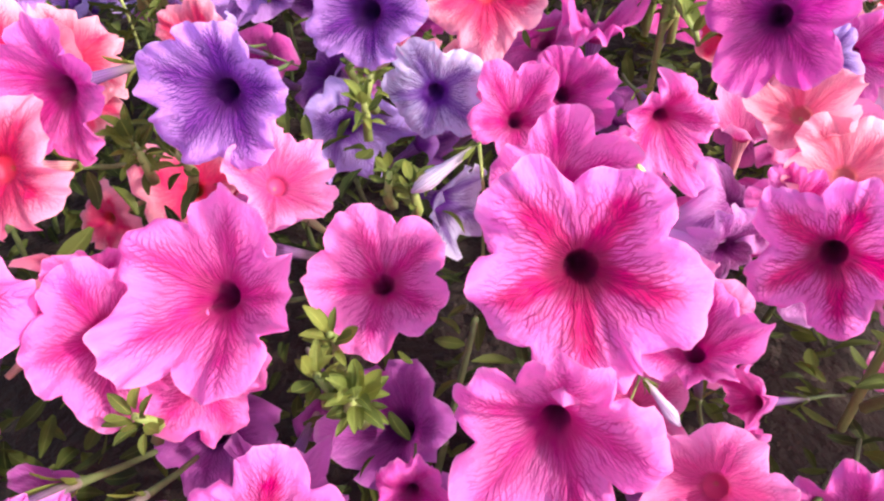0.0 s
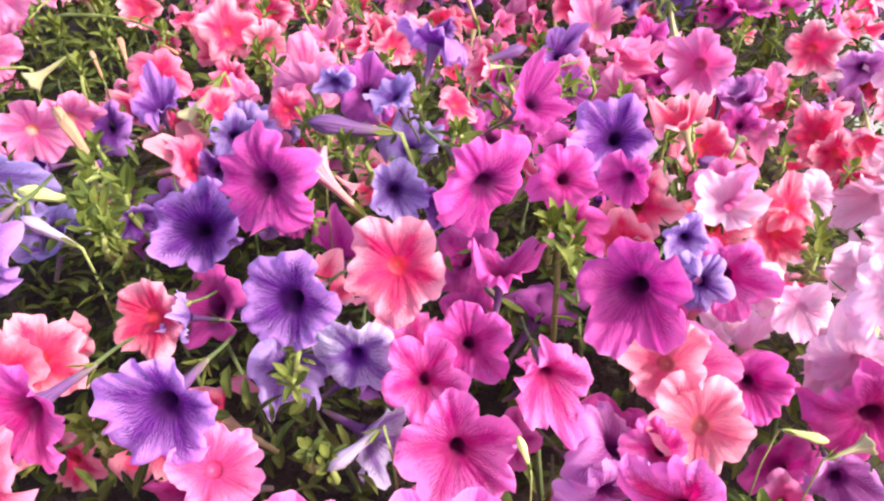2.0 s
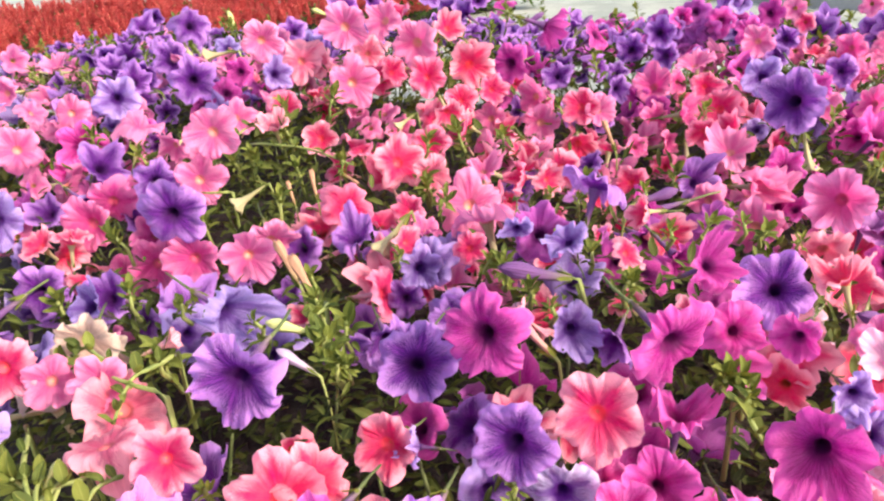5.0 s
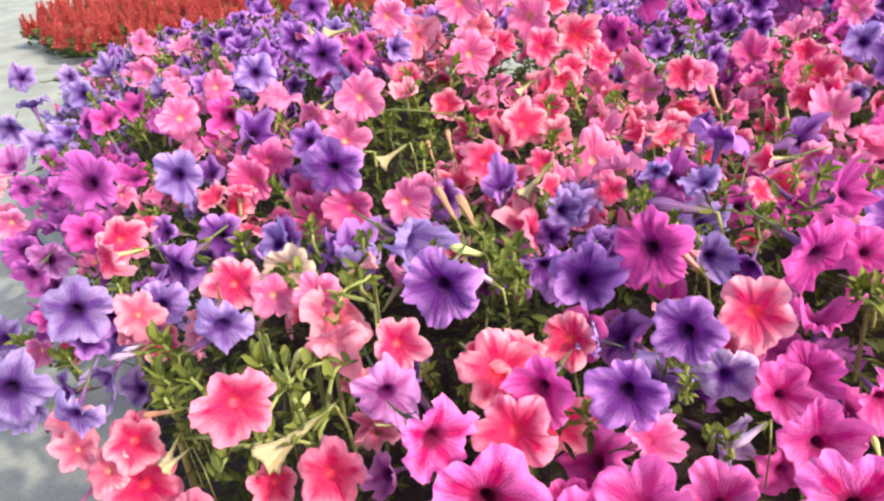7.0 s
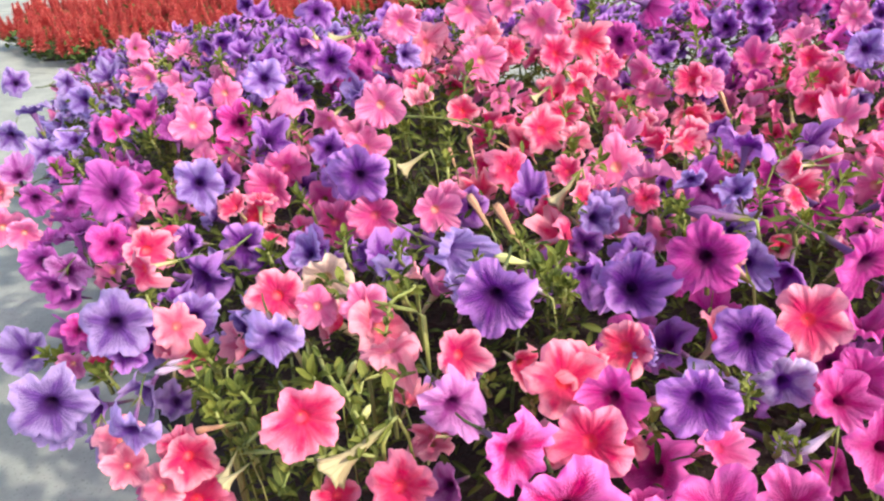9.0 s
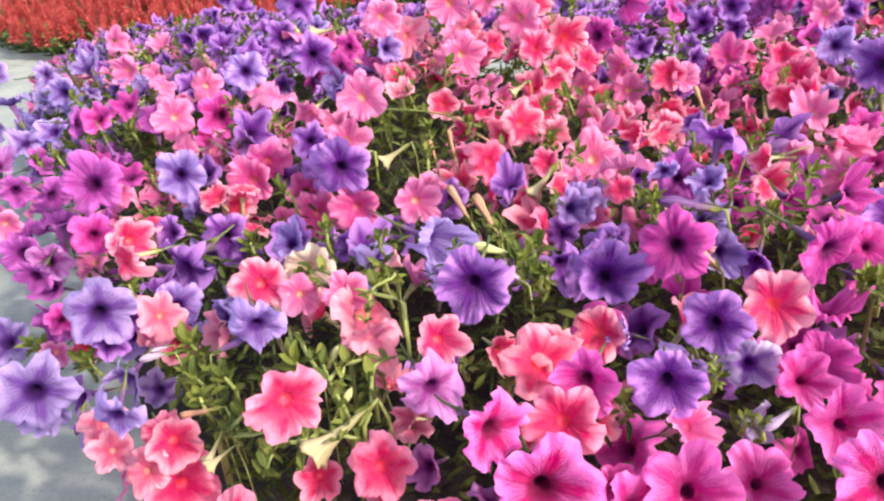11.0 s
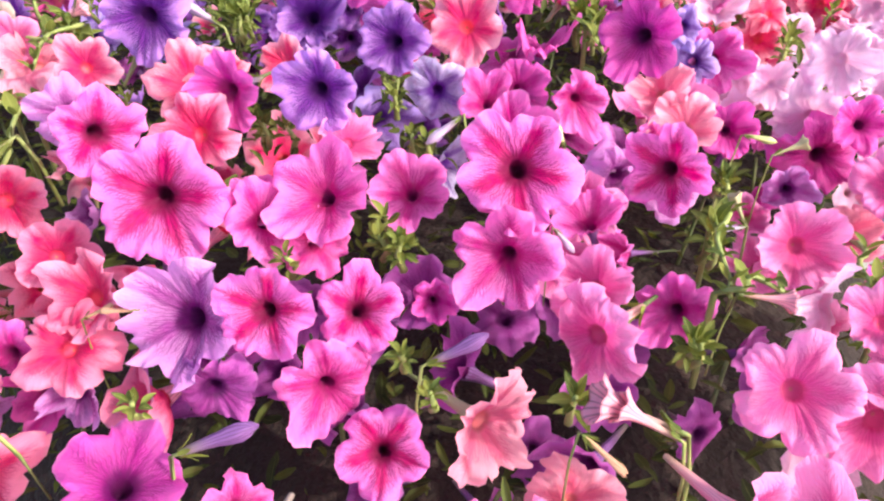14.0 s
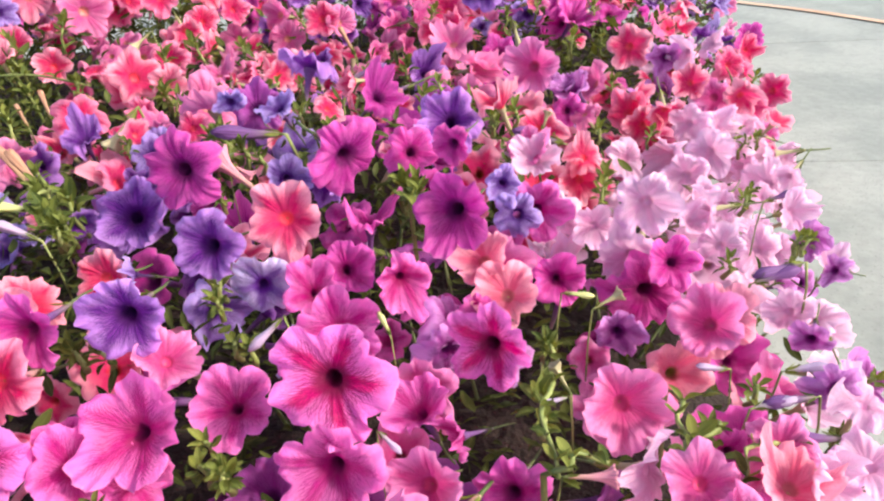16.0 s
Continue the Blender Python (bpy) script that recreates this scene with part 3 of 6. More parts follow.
bloom("mg", -0.113, 0.060, 0.276, 0.064, 0.42, -0.25, 0.87, "o")
bloom("pk", -0.071, 0.080, 0.224, 0.044, 0.55, -0.56, 0.63, "o")
bloom("sp", 0.224, 0.085, 0.314, 0.058, -0.18, -0.73, 0.66, "o")
bloom("bp", 0.123, 0.090, 0.212, 0.053, 0.37, -0.61, 0.69, "d")
bloom("pv", 0.015, 0.100, 0.250, 0.055, 0.13, -0.60, 0.79, "o")
bloom("sp", 0.289, 0.103, 0.267, 0.075, -0.25, -0.89, 0.34, "o")
bloom("sp", 0.308, 0.107, 0.296, 0.057, -0.67, 0.06, 0.71, "d")
bloom("bp", 0.071, 0.119, 0.252, 0.070, 0.67, -0.73, 0.12, "f")
bloom("pk", -0.017, 0.126, 0.278, 0.060, 0.34, -0.88, 0.32, "d")
bloom("pu", -0.083, 0.127, 0.277, 0.051, 0.18, -0.98, 0.11, "d")
bloom("bp", 0.353, 0.136, 0.292, 0.050, -0.23, -0.24, 0.94)
bloom("pv", -0.046, 0.141, 0.323, 0.058, -0.13, -0.83, 0.54, "o")
bloom("bl", 0.374, 0.142, 0.290, 0.051, -0.09, -0.23, 0.97)
bloom("ro", -0.241, 0.143, 0.269, 0.046, 0.41, -0.79, 0.47, "f")
bloom("sp", 0.141, 0.146, 0.294, 0.069, -0.75, -0.66, 0.17, "d")
bloom("bl", 0.412, 0.146, 0.285, 0.045, -0.19, -0.39, 0.90)
bloom("lp", -0.177, 0.146, 0.255, 0.042, 0.06, -0.95, 0.27, "c")
bloom("sp", 0.302, 0.147, 0.298, 0.050, -0.20, -0.39, 0.90)
bloom("ro", -0.175, 0.151, 0.285, 0.057, -0.01, -0.60, 0.80, "d")
bloom("lp", -0.094, 0.154, 0.306, 0.072, -0.29, -0.75, 0.59, "f")
bloom("lp", -0.341, 0.155, 0.185, 0.038, 0.65, -0.65, 0.41, "c")
bloom("pv", -0.000, 0.162, 0.302, 0.053, 0.23, -0.65, 0.72, "o")
bloom("mp", -0.221, 0.163, 0.271, 0.043, -0.05, -0.94, 0.29, "d")
bloom("sp", 0.365, 0.165, 0.292, 0.046, -0.21, -0.41, 0.89)
bloom("bl", 0.279, 0.170, 0.292, 0.050, 0.66, -0.66, 0.34, "c")
bloom("sp", 0.358, 0.171, 0.271, 0.031, 0.20, -0.69, 0.70, "c")
bloom("ro", -0.165, 0.180, 0.300, 0.058, -0.19, -0.67, 0.72, "f")
bloom("ro", -0.383, 0.185, 0.200, 0.071, 0.63, -0.78, 0.12, "d")
bloom("mp", 0.199, 0.185, 0.276, 0.050, -0.50, -0.79, 0.36, "d")
bloom("mp", 0.343, 0.186, 0.275, 0.033, -0.22, -0.93, 0.22, "d")
bloom("sp", 0.147, 0.187, 0.294, 0.052, -0.40, -0.63, 0.66, "f")
bloom("mp", 0.044, 0.188, 0.286, 0.028, 0.09, -0.83, 0.55, "c")
bloom("ro", -0.268, 0.192, 0.276, 0.059, -0.11, -0.76, 0.63, "o")
bloom("bl", 0.443, 0.194, 0.284, 0.046, -0.14, -0.55, 0.83)
bloom("mp", 0.359, 0.195, 0.256, 0.067, -0.28, -0.34, 0.90, "c")
bloom("pk", 0.092, 0.199, 0.313, 0.068, -0.23, -0.91, 0.34, "f")
bloom("lp", 0.430, 0.207, 0.291, 0.037, -0.08, -0.91, 0.36, "d")
bloom("pk", -0.032, 0.214, 0.314, 0.050, 0.70, -0.49, 0.52, "d")
bloom("ro", -0.203, 0.215, 0.306, 0.051, 0.59, -0.67, 0.45, "f")
bloom("pk", -0.063, 0.220, 0.327, 0.058, 0.33, -0.44, 0.84)
bloom("pv", -0.123, 0.220, 0.348, 0.079, 0.17, -0.89, 0.42, "o")
bloom("pv", 0.098, 0.225, 0.358, 0.075, -0.13, -0.84, 0.52, "o")
bloom("pk", 0.174, 0.225, 0.291, 0.031, -0.97, -0.20, 0.17, "c")
bloom("lp", 0.469, 0.225, 0.271, 0.035, 0.08, -0.60, 0.81, "c")
bloom("sp", 0.286, 0.228, 0.292, 0.061, -0.09, -0.84, 0.53, "f")
bloom("pk", -0.023, 0.231, 0.337, 0.067, -0.12, -0.69, 0.71, "f")
bloom("pv", -0.159, 0.235, 0.386, 0.055, 0.64, -0.74, 0.19, "o")
bloom("pk", 0.150, 0.237, 0.305, 0.049, -0.31, -0.18, 0.93, "f")
bloom("pk", -0.072, 0.239, 0.329, 0.035, 0.16, -0.65, 0.75, "c")
bloom("sp", 0.302, 0.244, 0.265, 0.063, -0.53, -0.63, 0.57)
bloom("ro", -0.385, 0.245, 0.246, 0.073, 0.24, -0.51, 0.83, "o")
bloom("ro", -0.246, 0.252, 0.327, 0.052, 0.40, -0.80, 0.46, "d")
bloom("pk", 0.030, 0.254, 0.322, 0.058, 0.02, -0.62, 0.78, "f")
bloom("ro", -0.318, 0.266, 0.379, 0.060, 0.53, -0.81, 0.24, "o")
bloom("ro", -0.107, 0.266, 0.366, 0.056, -0.17, -0.84, 0.52, "o")
bloom("ro", -0.305, 0.270, 0.294, 0.040, 0.27, -0.78, 0.56, "f")
bloom("pv", 0.207, 0.270, 0.328, 0.063, -0.51, -0.83, 0.24, "o")
bloom("bp", -0.460, 0.271, 0.290, 0.043, 0.41, -0.54, 0.73)
bloom("sp", 0.152, 0.278, 0.295, 0.057, -0.06, -0.95, 0.29, "f")
bloom("vl", -0.475, 0.280, 0.347, 0.044, 0.22, -0.91, -0.31, "d")
bloom("ro", -0.444, 0.287, 0.260, 0.061, 0.58, -0.65, 0.49, "f")
bloom("sp", -0.015, 0.288, 0.344, 0.044, 0.46, -0.47, 0.76, "f")
bloom("co", -0.442, 0.292, 0.307, 0.049, 0.54, -0.72, 0.43, "f")
bloom("mp", -0.089, 0.293, 0.385, 0.052, -0.23, -0.95, 0.19, "f")
bloom("bp", -0.506, 0.294, 0.289, 0.040, 0.36, -0.58, 0.73)
bloom("sp", 0.386, 0.295, 0.290, 0.058, -0.46, -0.49, 0.74, "f")
bloom("vi", -0.030, 0.297, 0.382, 0.058, -0.12, -0.96, 0.24, "o")
bloom("lp", 0.176, 0.298, 0.307, 0.050, 0.51, -0.86, 0.07, "d")
bloom("lp", 0.483, 0.301, 0.252, 0.036, -0.64, -0.77, -0.05, "d")
bloom("lp", -0.211, 0.303, 0.366, 0.052, 0.53, -0.85, 0.01, "c")
bloom("pk", 0.102, 0.306, 0.334, 0.060, 0.05, -0.83, 0.55, "f")
bloom("pk", 0.207, 0.309, 0.323, 0.036, -0.51, -0.55, 0.66, "f")
bloom("pp", -0.504, 0.310, 0.258, 0.043, -0.42, -0.85, 0.11, "c")
bloom("bp", 0.404, 0.313, 0.280, 0.060, -0.43, -0.45, 0.78)
bloom("bp", -0.523, 0.317, 0.297, 0.046, 0.37, -0.60, 0.71)
bloom("bp", -0.234, 0.318, 0.316, 0.029, -0.51, -0.66, 0.55, "c")
bloom("bp", 0.230, 0.319, 0.331, 0.052, -0.27, -0.63, 0.73, "f")
bloom("co", -0.126, 0.320, 0.375, 0.060, 0.16, -0.77, 0.61, "o")
bloom("lp", 0.186, 0.321, 0.312, 0.054, 0.62, -0.11, 0.77, "d")
bloom("co", -0.110, 0.335, 0.375, 0.050, 0.43, -0.42, 0.80, "o")
bloom("lp", 0.327, 0.335, 0.266, 0.043, -0.22, -0.93, 0.28, "c")
bloom("ro", -0.479, 0.337, 0.274, 0.048, 0.32, -0.93, 0.18, "o")
bloom("bl", 0.515, 0.338, 0.238, 0.048, -0.43, -0.40, 0.81)
bloom("co", -0.210, 0.344, 0.381, 0.045, 0.41, -0.77, 0.48, "f")
bloom("bl", 0.491, 0.344, 0.247, 0.045, -0.59, -0.75, 0.29, "d")
bloom("pk", 0.152, 0.347, 0.345, 0.044, 0.16, -0.98, 0.13, "c")
bloom("bb", -0.612, 0.348, 0.310, 0.076, 0.55, -0.75, 0.36, "o")
bloom("pk", 0.085, 0.349, 0.341, 0.048, 0.02, -0.72, 0.69, "f")
bloom("bp", 0.221, 0.356, 0.341, 0.048, -0.32, -0.55, 0.77)
bloom("mp", 0.382, 0.360, 0.309, 0.048, -0.11, -0.85, 0.51)
bloom("li", 0.047, 0.364, 0.347, 0.052, 0.01, -0.98, 0.18, "d")
bloom("vi", 0.018, 0.367, 0.386, 0.055, -0.34, -0.87, 0.36, "o")
bloom("bp", -0.265, 0.372, 0.306, 0.035, 0.34, -0.11, 0.93, "c")
bloom("bb", -0.632, 0.372, 0.266, 0.052, 0.43, -0.89, 0.12)
bloom("sp", 0.236, 0.373, 0.321, 0.054, -0.03, -0.83, 0.56, "f")
bloom("mg", 0.205, 0.374, 0.382, 0.062, -0.38, -0.88, 0.29, "f")
bloom("bp", -0.276, 0.375, 0.359, 0.059, -0.16, 0.20, 0.95, "d")
bloom("vl", -0.384, 0.378, 0.372, 0.053, 0.43, -0.89, -0.14, "d")
bloom("mp", 0.369, 0.380, 0.270, 0.077, -0.23, -0.97, -0.02, "d")
bloom("mp", 0.111, 0.382, 0.337, 0.049, 0.00, -0.79, 0.61, "c")
bloom("vl", -0.051, 0.387, 0.359, 0.027, -0.73, -0.48, 0.47, "c")
bloom("co", -0.073, 0.390, 0.358, 0.049, -0.28, -0.88, 0.39, "o")
bloom("mp", 0.292, 0.393, 0.289, 0.047, -0.13, -0.88, 0.46, "f")
bloom("co", 0.071, 0.399, 0.383, 0.063, -0.07, -0.91, 0.42, "o")
bloom("bl", 0.365, 0.400, 0.297, 0.066, -0.60, -0.76, -0.30, "d")
bloom("bl", 0.453, 0.406, 0.286, 0.044, -0.36, -0.86, 0.37, "d")
bloom("bb", -0.553, 0.412, 0.281, 0.048, -0.22, -0.91, -0.25, "c")
bloom("bl", 0.380, 0.412, 0.342, 0.058, -0.42, -0.89, 0.20, "o")
bloom("bb", -0.567, 0.414, 0.359, 0.070, 0.58, -0.76, 0.30, "d")
bloom("vi", -0.184, 0.417, 0.394, 0.076, -0.04, -1.00, 0.06, "o")
bloom("lp", 0.592, 0.420, 0.225, 0.034, -0.92, -0.13, 0.37, "c")
bloom("bl", 0.373, 0.423, 0.274, 0.055, -0.68, -0.70, -0.23, "c")
bloom("vi", -0.577, 0.424, 0.315, 0.044, 0.68, -0.52, 0.51)
bloom("bl", 0.537, 0.432, 0.296, 0.043, -0.21, -0.66, 0.72)
bloom("bp", -0.300, 0.434, 0.343, 0.078, 0.68, -0.39, 0.62)
bloom("pp", -0.657, 0.439, 0.287, 0.035, 0.35, -0.75, 0.57)
bloom("mg", -0.005, 0.440, 0.419, 0.065, -0.31, -0.91, 0.26, "o")
bloom("pp", -0.318, 0.443, 0.364, 0.046, 0.53, -0.60, 0.60)
bloom("mp", 0.136, 0.445, 0.339, 0.053, 0.09, 0.18, 0.98, "c")
bloom("mg", 0.123, 0.445, 0.411, 0.071, 0.43, -0.92, -0.13, "d")
bloom("bl", 0.442, 0.447, 0.291, 0.043, -0.39, -0.67, 0.63)
bloom("co", -0.406, 0.449, 0.371, 0.058, 0.28, -0.89, 0.37, "o")
bloom("bl", 0.346, 0.449, 0.303, 0.043, -0.28, -0.85, 0.44, "c")
bloom("pp", -0.367, 0.450, 0.358, 0.045, 0.49, -0.55, 0.67)
bloom("bp", -0.528, 0.451, 0.330, 0.053, 0.57, -0.56, 0.61)
bloom("vl", 0.272, 0.451, 0.326, 0.044, -0.34, -0.86, 0.39, "d")
bloom("bl", 0.465, 0.456, 0.297, 0.051, -0.40, -0.61, 0.69)
bloom("bl", 0.528, 0.459, 0.239, 0.050, -0.36, -0.88, 0.32, "d")
bloom("pk", 0.294, 0.461, 0.324, 0.060, -0.09, -0.91, 0.40)
bloom("bp", -0.550, 0.461, 0.281, 0.048, 0.20, 0.15, 0.97, "c")
bloom("bl", 0.554, 0.462, 0.232, 0.035, -0.51, -0.70, 0.50, "f")
bloom("vl", 0.262, 0.466, 0.353, 0.039, 0.04, -0.96, 0.29, "c")
bloom("bl", 0.623, 0.467, 0.194, 0.048, -0.49, -0.49, 0.72)
bloom("vi", -0.577, 0.467, 0.318, 0.043, 0.72, -0.51, 0.46)
bloom("vi", -0.062, 0.468, 0.370, 0.064, 0.09, -0.79, 0.60, "c")
bloom("bl", 0.319, 0.474, 0.308, 0.047, -0.58, -0.65, 0.49, "d")
bloom("mg", 0.223, 0.479, 0.394, 0.040, -0.57, -0.81, -0.03, "f")
bloom("co", -0.565, 0.482, 0.383, 0.052, -0.50, -0.85, 0.18, "d")
bloom("lp", 0.612, 0.489, 0.223, 0.046, -0.67, -0.72, 0.17, "c")
bloom("mp", -0.683, 0.492, 0.295, 0.036, 0.43, -0.68, 0.59)
bloom("bl", 0.548, 0.496, 0.235, 0.042, 0.14, -0.88, 0.46, "d")
bloom("mp", 0.184, 0.506, 0.379, 0.048, 0.16, -0.68, 0.72)
bloom("bl", 0.307, 0.508, 0.351, 0.049, -0.20, -0.57, 0.80)
bloom("vi", -0.073, 0.508, 0.351, 0.053, -0.37, -0.92, -0.14, "c")
bloom("bb", -0.784, 0.510, 0.246, 0.060, 0.43, -0.43, 0.79)
bloom("mg", -0.010, 0.515, 0.351, 0.037, 0.29, -0.95, -0.07, "d")
bloom("mg", 0.160, 0.515, 0.432, 0.047, 0.28, -0.65, 0.71)
bloom("vl", -0.550, 0.519, 0.297, 0.069, 0.63, -0.72, 0.28, "d")
bloom("cr", -0.381, 0.522, 0.350, 0.060, 0.26, -0.96, 0.13, "o")
bloom("vi", -0.133, 0.525, 0.345, 0.035, 0.53, -0.85, -0.00, "c")
bloom("co", 0.361, 0.525, 0.339, 0.043, -0.24, -0.65, 0.72)
bloom("co", 0.358, 0.526, 0.315, 0.047, -0.20, -0.90, 0.39, "c")
bloom("sp", 0.304, 0.526, 0.355, 0.044, -0.27, -0.75, 0.60)
bloom("vl", -0.246, 0.530, 0.379, 0.063, 0.88, -0.44, -0.18, "c")
bloom("bl", 0.438, 0.532, 0.272, 0.049, -0.72, -0.66, 0.21, "c")
bloom("bl", 0.603, 0.533, 0.278, 0.044, -0.13, -0.79, 0.60)
bloom("bl", 0.632, 0.541, 0.219, 0.039, -0.27, -0.96, -0.08, "c")
bloom("vi", 0.100, 0.546, 0.344, 0.043, -0.31, -0.92, -0.24, "c")
bloom("vi", -0.105, 0.547, 0.341, 0.047, 0.42, -0.90, -0.08, "c")
bloom("vl", 0.061, 0.552, 0.350, 0.050, 0.21, -0.91, 0.36, "c")
bloom("bl", 0.544, 0.560, 0.238, 0.045, -0.73, -0.67, -0.13, "d")
bloom("co", 0.286, 0.566, 0.390, 0.049, -0.33, -0.56, 0.76)
bloom("vi", 0.234, 0.571, 0.379, 0.068, -0.23, -0.73, 0.65, "d")
bloom("bl", 0.605, 0.581, 0.226, 0.040, 0.10, -0.74, 0.66, "d")
bloom("bl", 0.527, 0.586, 0.243, 0.040, 0.07, -1.00, 0.09, "c")
bloom("pu", -0.782, 0.591, 0.297, 0.050, 0.37, -0.80, 0.47)
bloom("vi", -0.048, 0.592, 0.334, 0.045, 0.57, -0.80, 0.19, "d")
bloom("co", 0.111, 0.602, 0.398, 0.035, -0.10, -0.76, 0.64)
bloom("co", -0.645, 0.604, 0.340, 0.066, 0.54, -0.69, 0.48)
bloom("vl", -0.429, 0.605, 0.333, 0.048, 0.15, -0.70, 0.70)
bloom("bl", 0.661, 0.608, 0.219, 0.038, -0.54, -0.73, 0.43, "f")
bloom("co", 0.408, 0.608, 0.270, 0.054, -0.58, -0.79, 0.17, "f")
bloom("vi", -0.046, 0.611, 0.330, 0.051, 0.32, -0.94, 0.15, "d")
bloom("bl", 0.635, 0.614, 0.226, 0.063, -0.64, -0.57, 0.52, "o")
bloom("mp", -0.699, 0.615, 0.343, 0.059, 0.57, -0.78, 0.26, "d")
bloom("vi", -0.584, 0.622, 0.294, 0.079, -0.45, -0.86, -0.22, "c")
bloom("bl", 0.531, 0.627, 0.248, 0.056, -0.54, -0.79, 0.28, "c")
bloom("vl", 0.061, 0.629, 0.395, 0.045, 0.06, -0.40, 0.91)
bloom("vi", -0.100, 0.629, 0.333, 0.043, 0.08, -0.98, 0.17, "c")
bloom("co", 0.407, 0.631, 0.264, 0.047, -0.05, -0.99, -0.16, "c")
bloom("ro", -0.126, 0.632, 0.336, 0.059, 0.96, -0.16, 0.22, "d")
bloom("vl", 0.013, 0.633, 0.410, 0.035, -0.01, -0.95, -0.33, "d")
bloom("ro", -0.034, 0.644, 0.382, 0.035, 0.11, -0.76, 0.63)
bloom("bl", 0.570, 0.646, 0.266, 0.060, -0.43, -0.71, 0.56)
bloom("lp", -0.806, 0.648, 0.284, 0.062, 0.54, -0.68, 0.50)
bloom("pu", -0.839, 0.648, 0.300, 0.059, 0.38, -0.81, 0.44)
bloom("bl", 0.631, 0.653, 0.229, 0.043, -0.92, -0.36, 0.13, "c")
bloom("pu", 0.034, 0.666, 0.386, 0.059, 0.20, -0.80, 0.55, "c")
bloom("vl", -0.091, 0.666, 0.348, 0.049, 0.49, -0.82, 0.29, "o")
bloom("bl", 0.560, 0.667, 0.241, 0.050, -0.58, -0.78, -0.22, "c")
bloom("vi", -0.621, 0.667, 0.317, 0.046, 0.48, -0.61, 0.64)
bloom("bl", 0.673, 0.671, 0.237, 0.057, -0.48, -0.61, 0.63)
bloom("vi", -0.454, 0.671, 0.303, 0.062, 0.48, -0.41, 0.77)
bloom("bl", 0.616, 0.675, 0.239, 0.069, -0.49, -0.84, 0.22, "c")
bloom("bl", 0.695, 0.676, 0.225, 0.045, 0.09, -0.92, 0.37, "c")
bloom("co", -0.660, 0.678, 0.320, 0.062, 0.43, -0.36, 0.83)
bloom("co", -0.106, 0.681, 0.370, 0.041, 0.44, -0.58, 0.69)
bloom("pu", -0.724, 0.682, 0.386, 0.083, 0.33, -0.83, 0.46, "o")
bloom("vl", -0.081, 0.685, 0.346, 0.060, -0.19, -0.96, 0.21, "d")
bloom("pp", -0.287, 0.690, 0.351, 0.060, 0.32, -0.91, 0.26, "f")
bloom("bl", 0.602, 0.691, 0.274, 0.055, -0.26, -0.79, 0.55)
bloom("bl", 0.544, 0.692, 0.247, 0.057, -0.39, -0.73, 0.56)
bloom("bl", 0.373, 0.693, 0.274, 0.038, -0.49, -0.84, -0.20, "c")
bloom("vi", -0.165, 0.697, 0.363, 0.048, -0.29, -0.68, 0.67)
bloom("bl", 0.480, 0.698, 0.247, 0.059, -0.01, -0.94, 0.35, "d")
bloom("vi", -0.562, 0.699, 0.296, 0.070, 0.38, -0.89, 0.26, "d")
bloom("co", 0.687, 0.701, 0.266, 0.045, -0.12, -0.83, 0.54)
bloom("co", 0.144, 0.705, 0.393, 0.038, -0.12, -0.67, 0.73)
bloom("pu", -0.814, 0.707, 0.312, 0.053, 0.60, -0.67, 0.44)
bloom("pp", -0.087, 0.709, 0.369, 0.036, 0.35, -0.73, 0.58)
bloom("pu", -0.881, 0.713, 0.291, 0.054, 0.47, -0.78, 0.40)
bloom("bl", 0.575, 0.715, 0.277, 0.052, -0.42, -0.74, 0.53)
bloom("pp", -0.022, 0.716, 0.380, 0.083, -0.23, 0.03, 0.96, "c")
bloom("bl", 0.634, 0.718, 0.240, 0.046, -0.12, -0.99, -0.15, "c")
bloom("co", -0.102, 0.721, 0.306, 0.055, 0.46, -0.88, -0.10, "c")
bloom("vl", -0.059, 0.724, 0.337, 0.049, 0.19, -0.97, 0.16, "d")
bloom("bl", 0.693, 0.730, 0.237, 0.039, -0.89, -0.23, 0.42, "c")
bloom("pp", -0.929, 0.732, 0.303, 0.051, 0.50, -0.78, 0.38)
bloom("ro", 0.539, 0.738, 0.251, 0.043, -0.12, -0.98, -0.20, "c")
bloom("mg", 0.185, 0.742, 0.322, 0.061, 0.54, -0.77, -0.35, "c")
bloom("vi", 0.095, 0.743, 0.403, 0.070, 0.24, 0.53, 0.82, "d")
bloom("bl", 0.615, 0.747, 0.248, 0.047, -0.46, -0.81, 0.37, "f")
bloom("co", 0.554, 0.748, 0.288, 0.053, 0.08, -0.95, 0.30)
bloom("vi", -0.398, 0.749, 0.376, 0.083, 0.36, -0.92, 0.13, "d")
bloom("pr", -0.384, 0.751, 0.315, 0.071, 0.14, -0.95, 0.28, "o")
bloom("co", 0.379, 0.753, 0.281, 0.065, -0.13, -0.94, 0.31, "c")
bloom("pp", -0.743, 0.757, 0.336, 0.038, 0.68, -0.58, 0.45)
bloom("bl", 0.680, 0.757, 0.245, 0.043, 0.06, -0.73, 0.66, "d")
bloom("vl", -0.640, 0.757, 0.366, 0.073, 0.49, -0.81, 0.32, "o")
bloom("pp", 0.447, 0.763, 0.289, 0.044, -0.24, -0.71, 0.66)
bloom("pu", -0.861, 0.763, 0.335, 0.060, 0.61, -0.63, 0.49)
bloom("co", -0.598, 0.766, 0.322, 0.054, 0.37, -0.41, 0.83)
bloom("co", 0.533, 0.767, 0.261, 0.055, -0.36, -0.92, 0.15, "f")
bloom("pp", -0.293, 0.771, 0.329, 0.070, 0.43, -0.89, -0.14, "o")
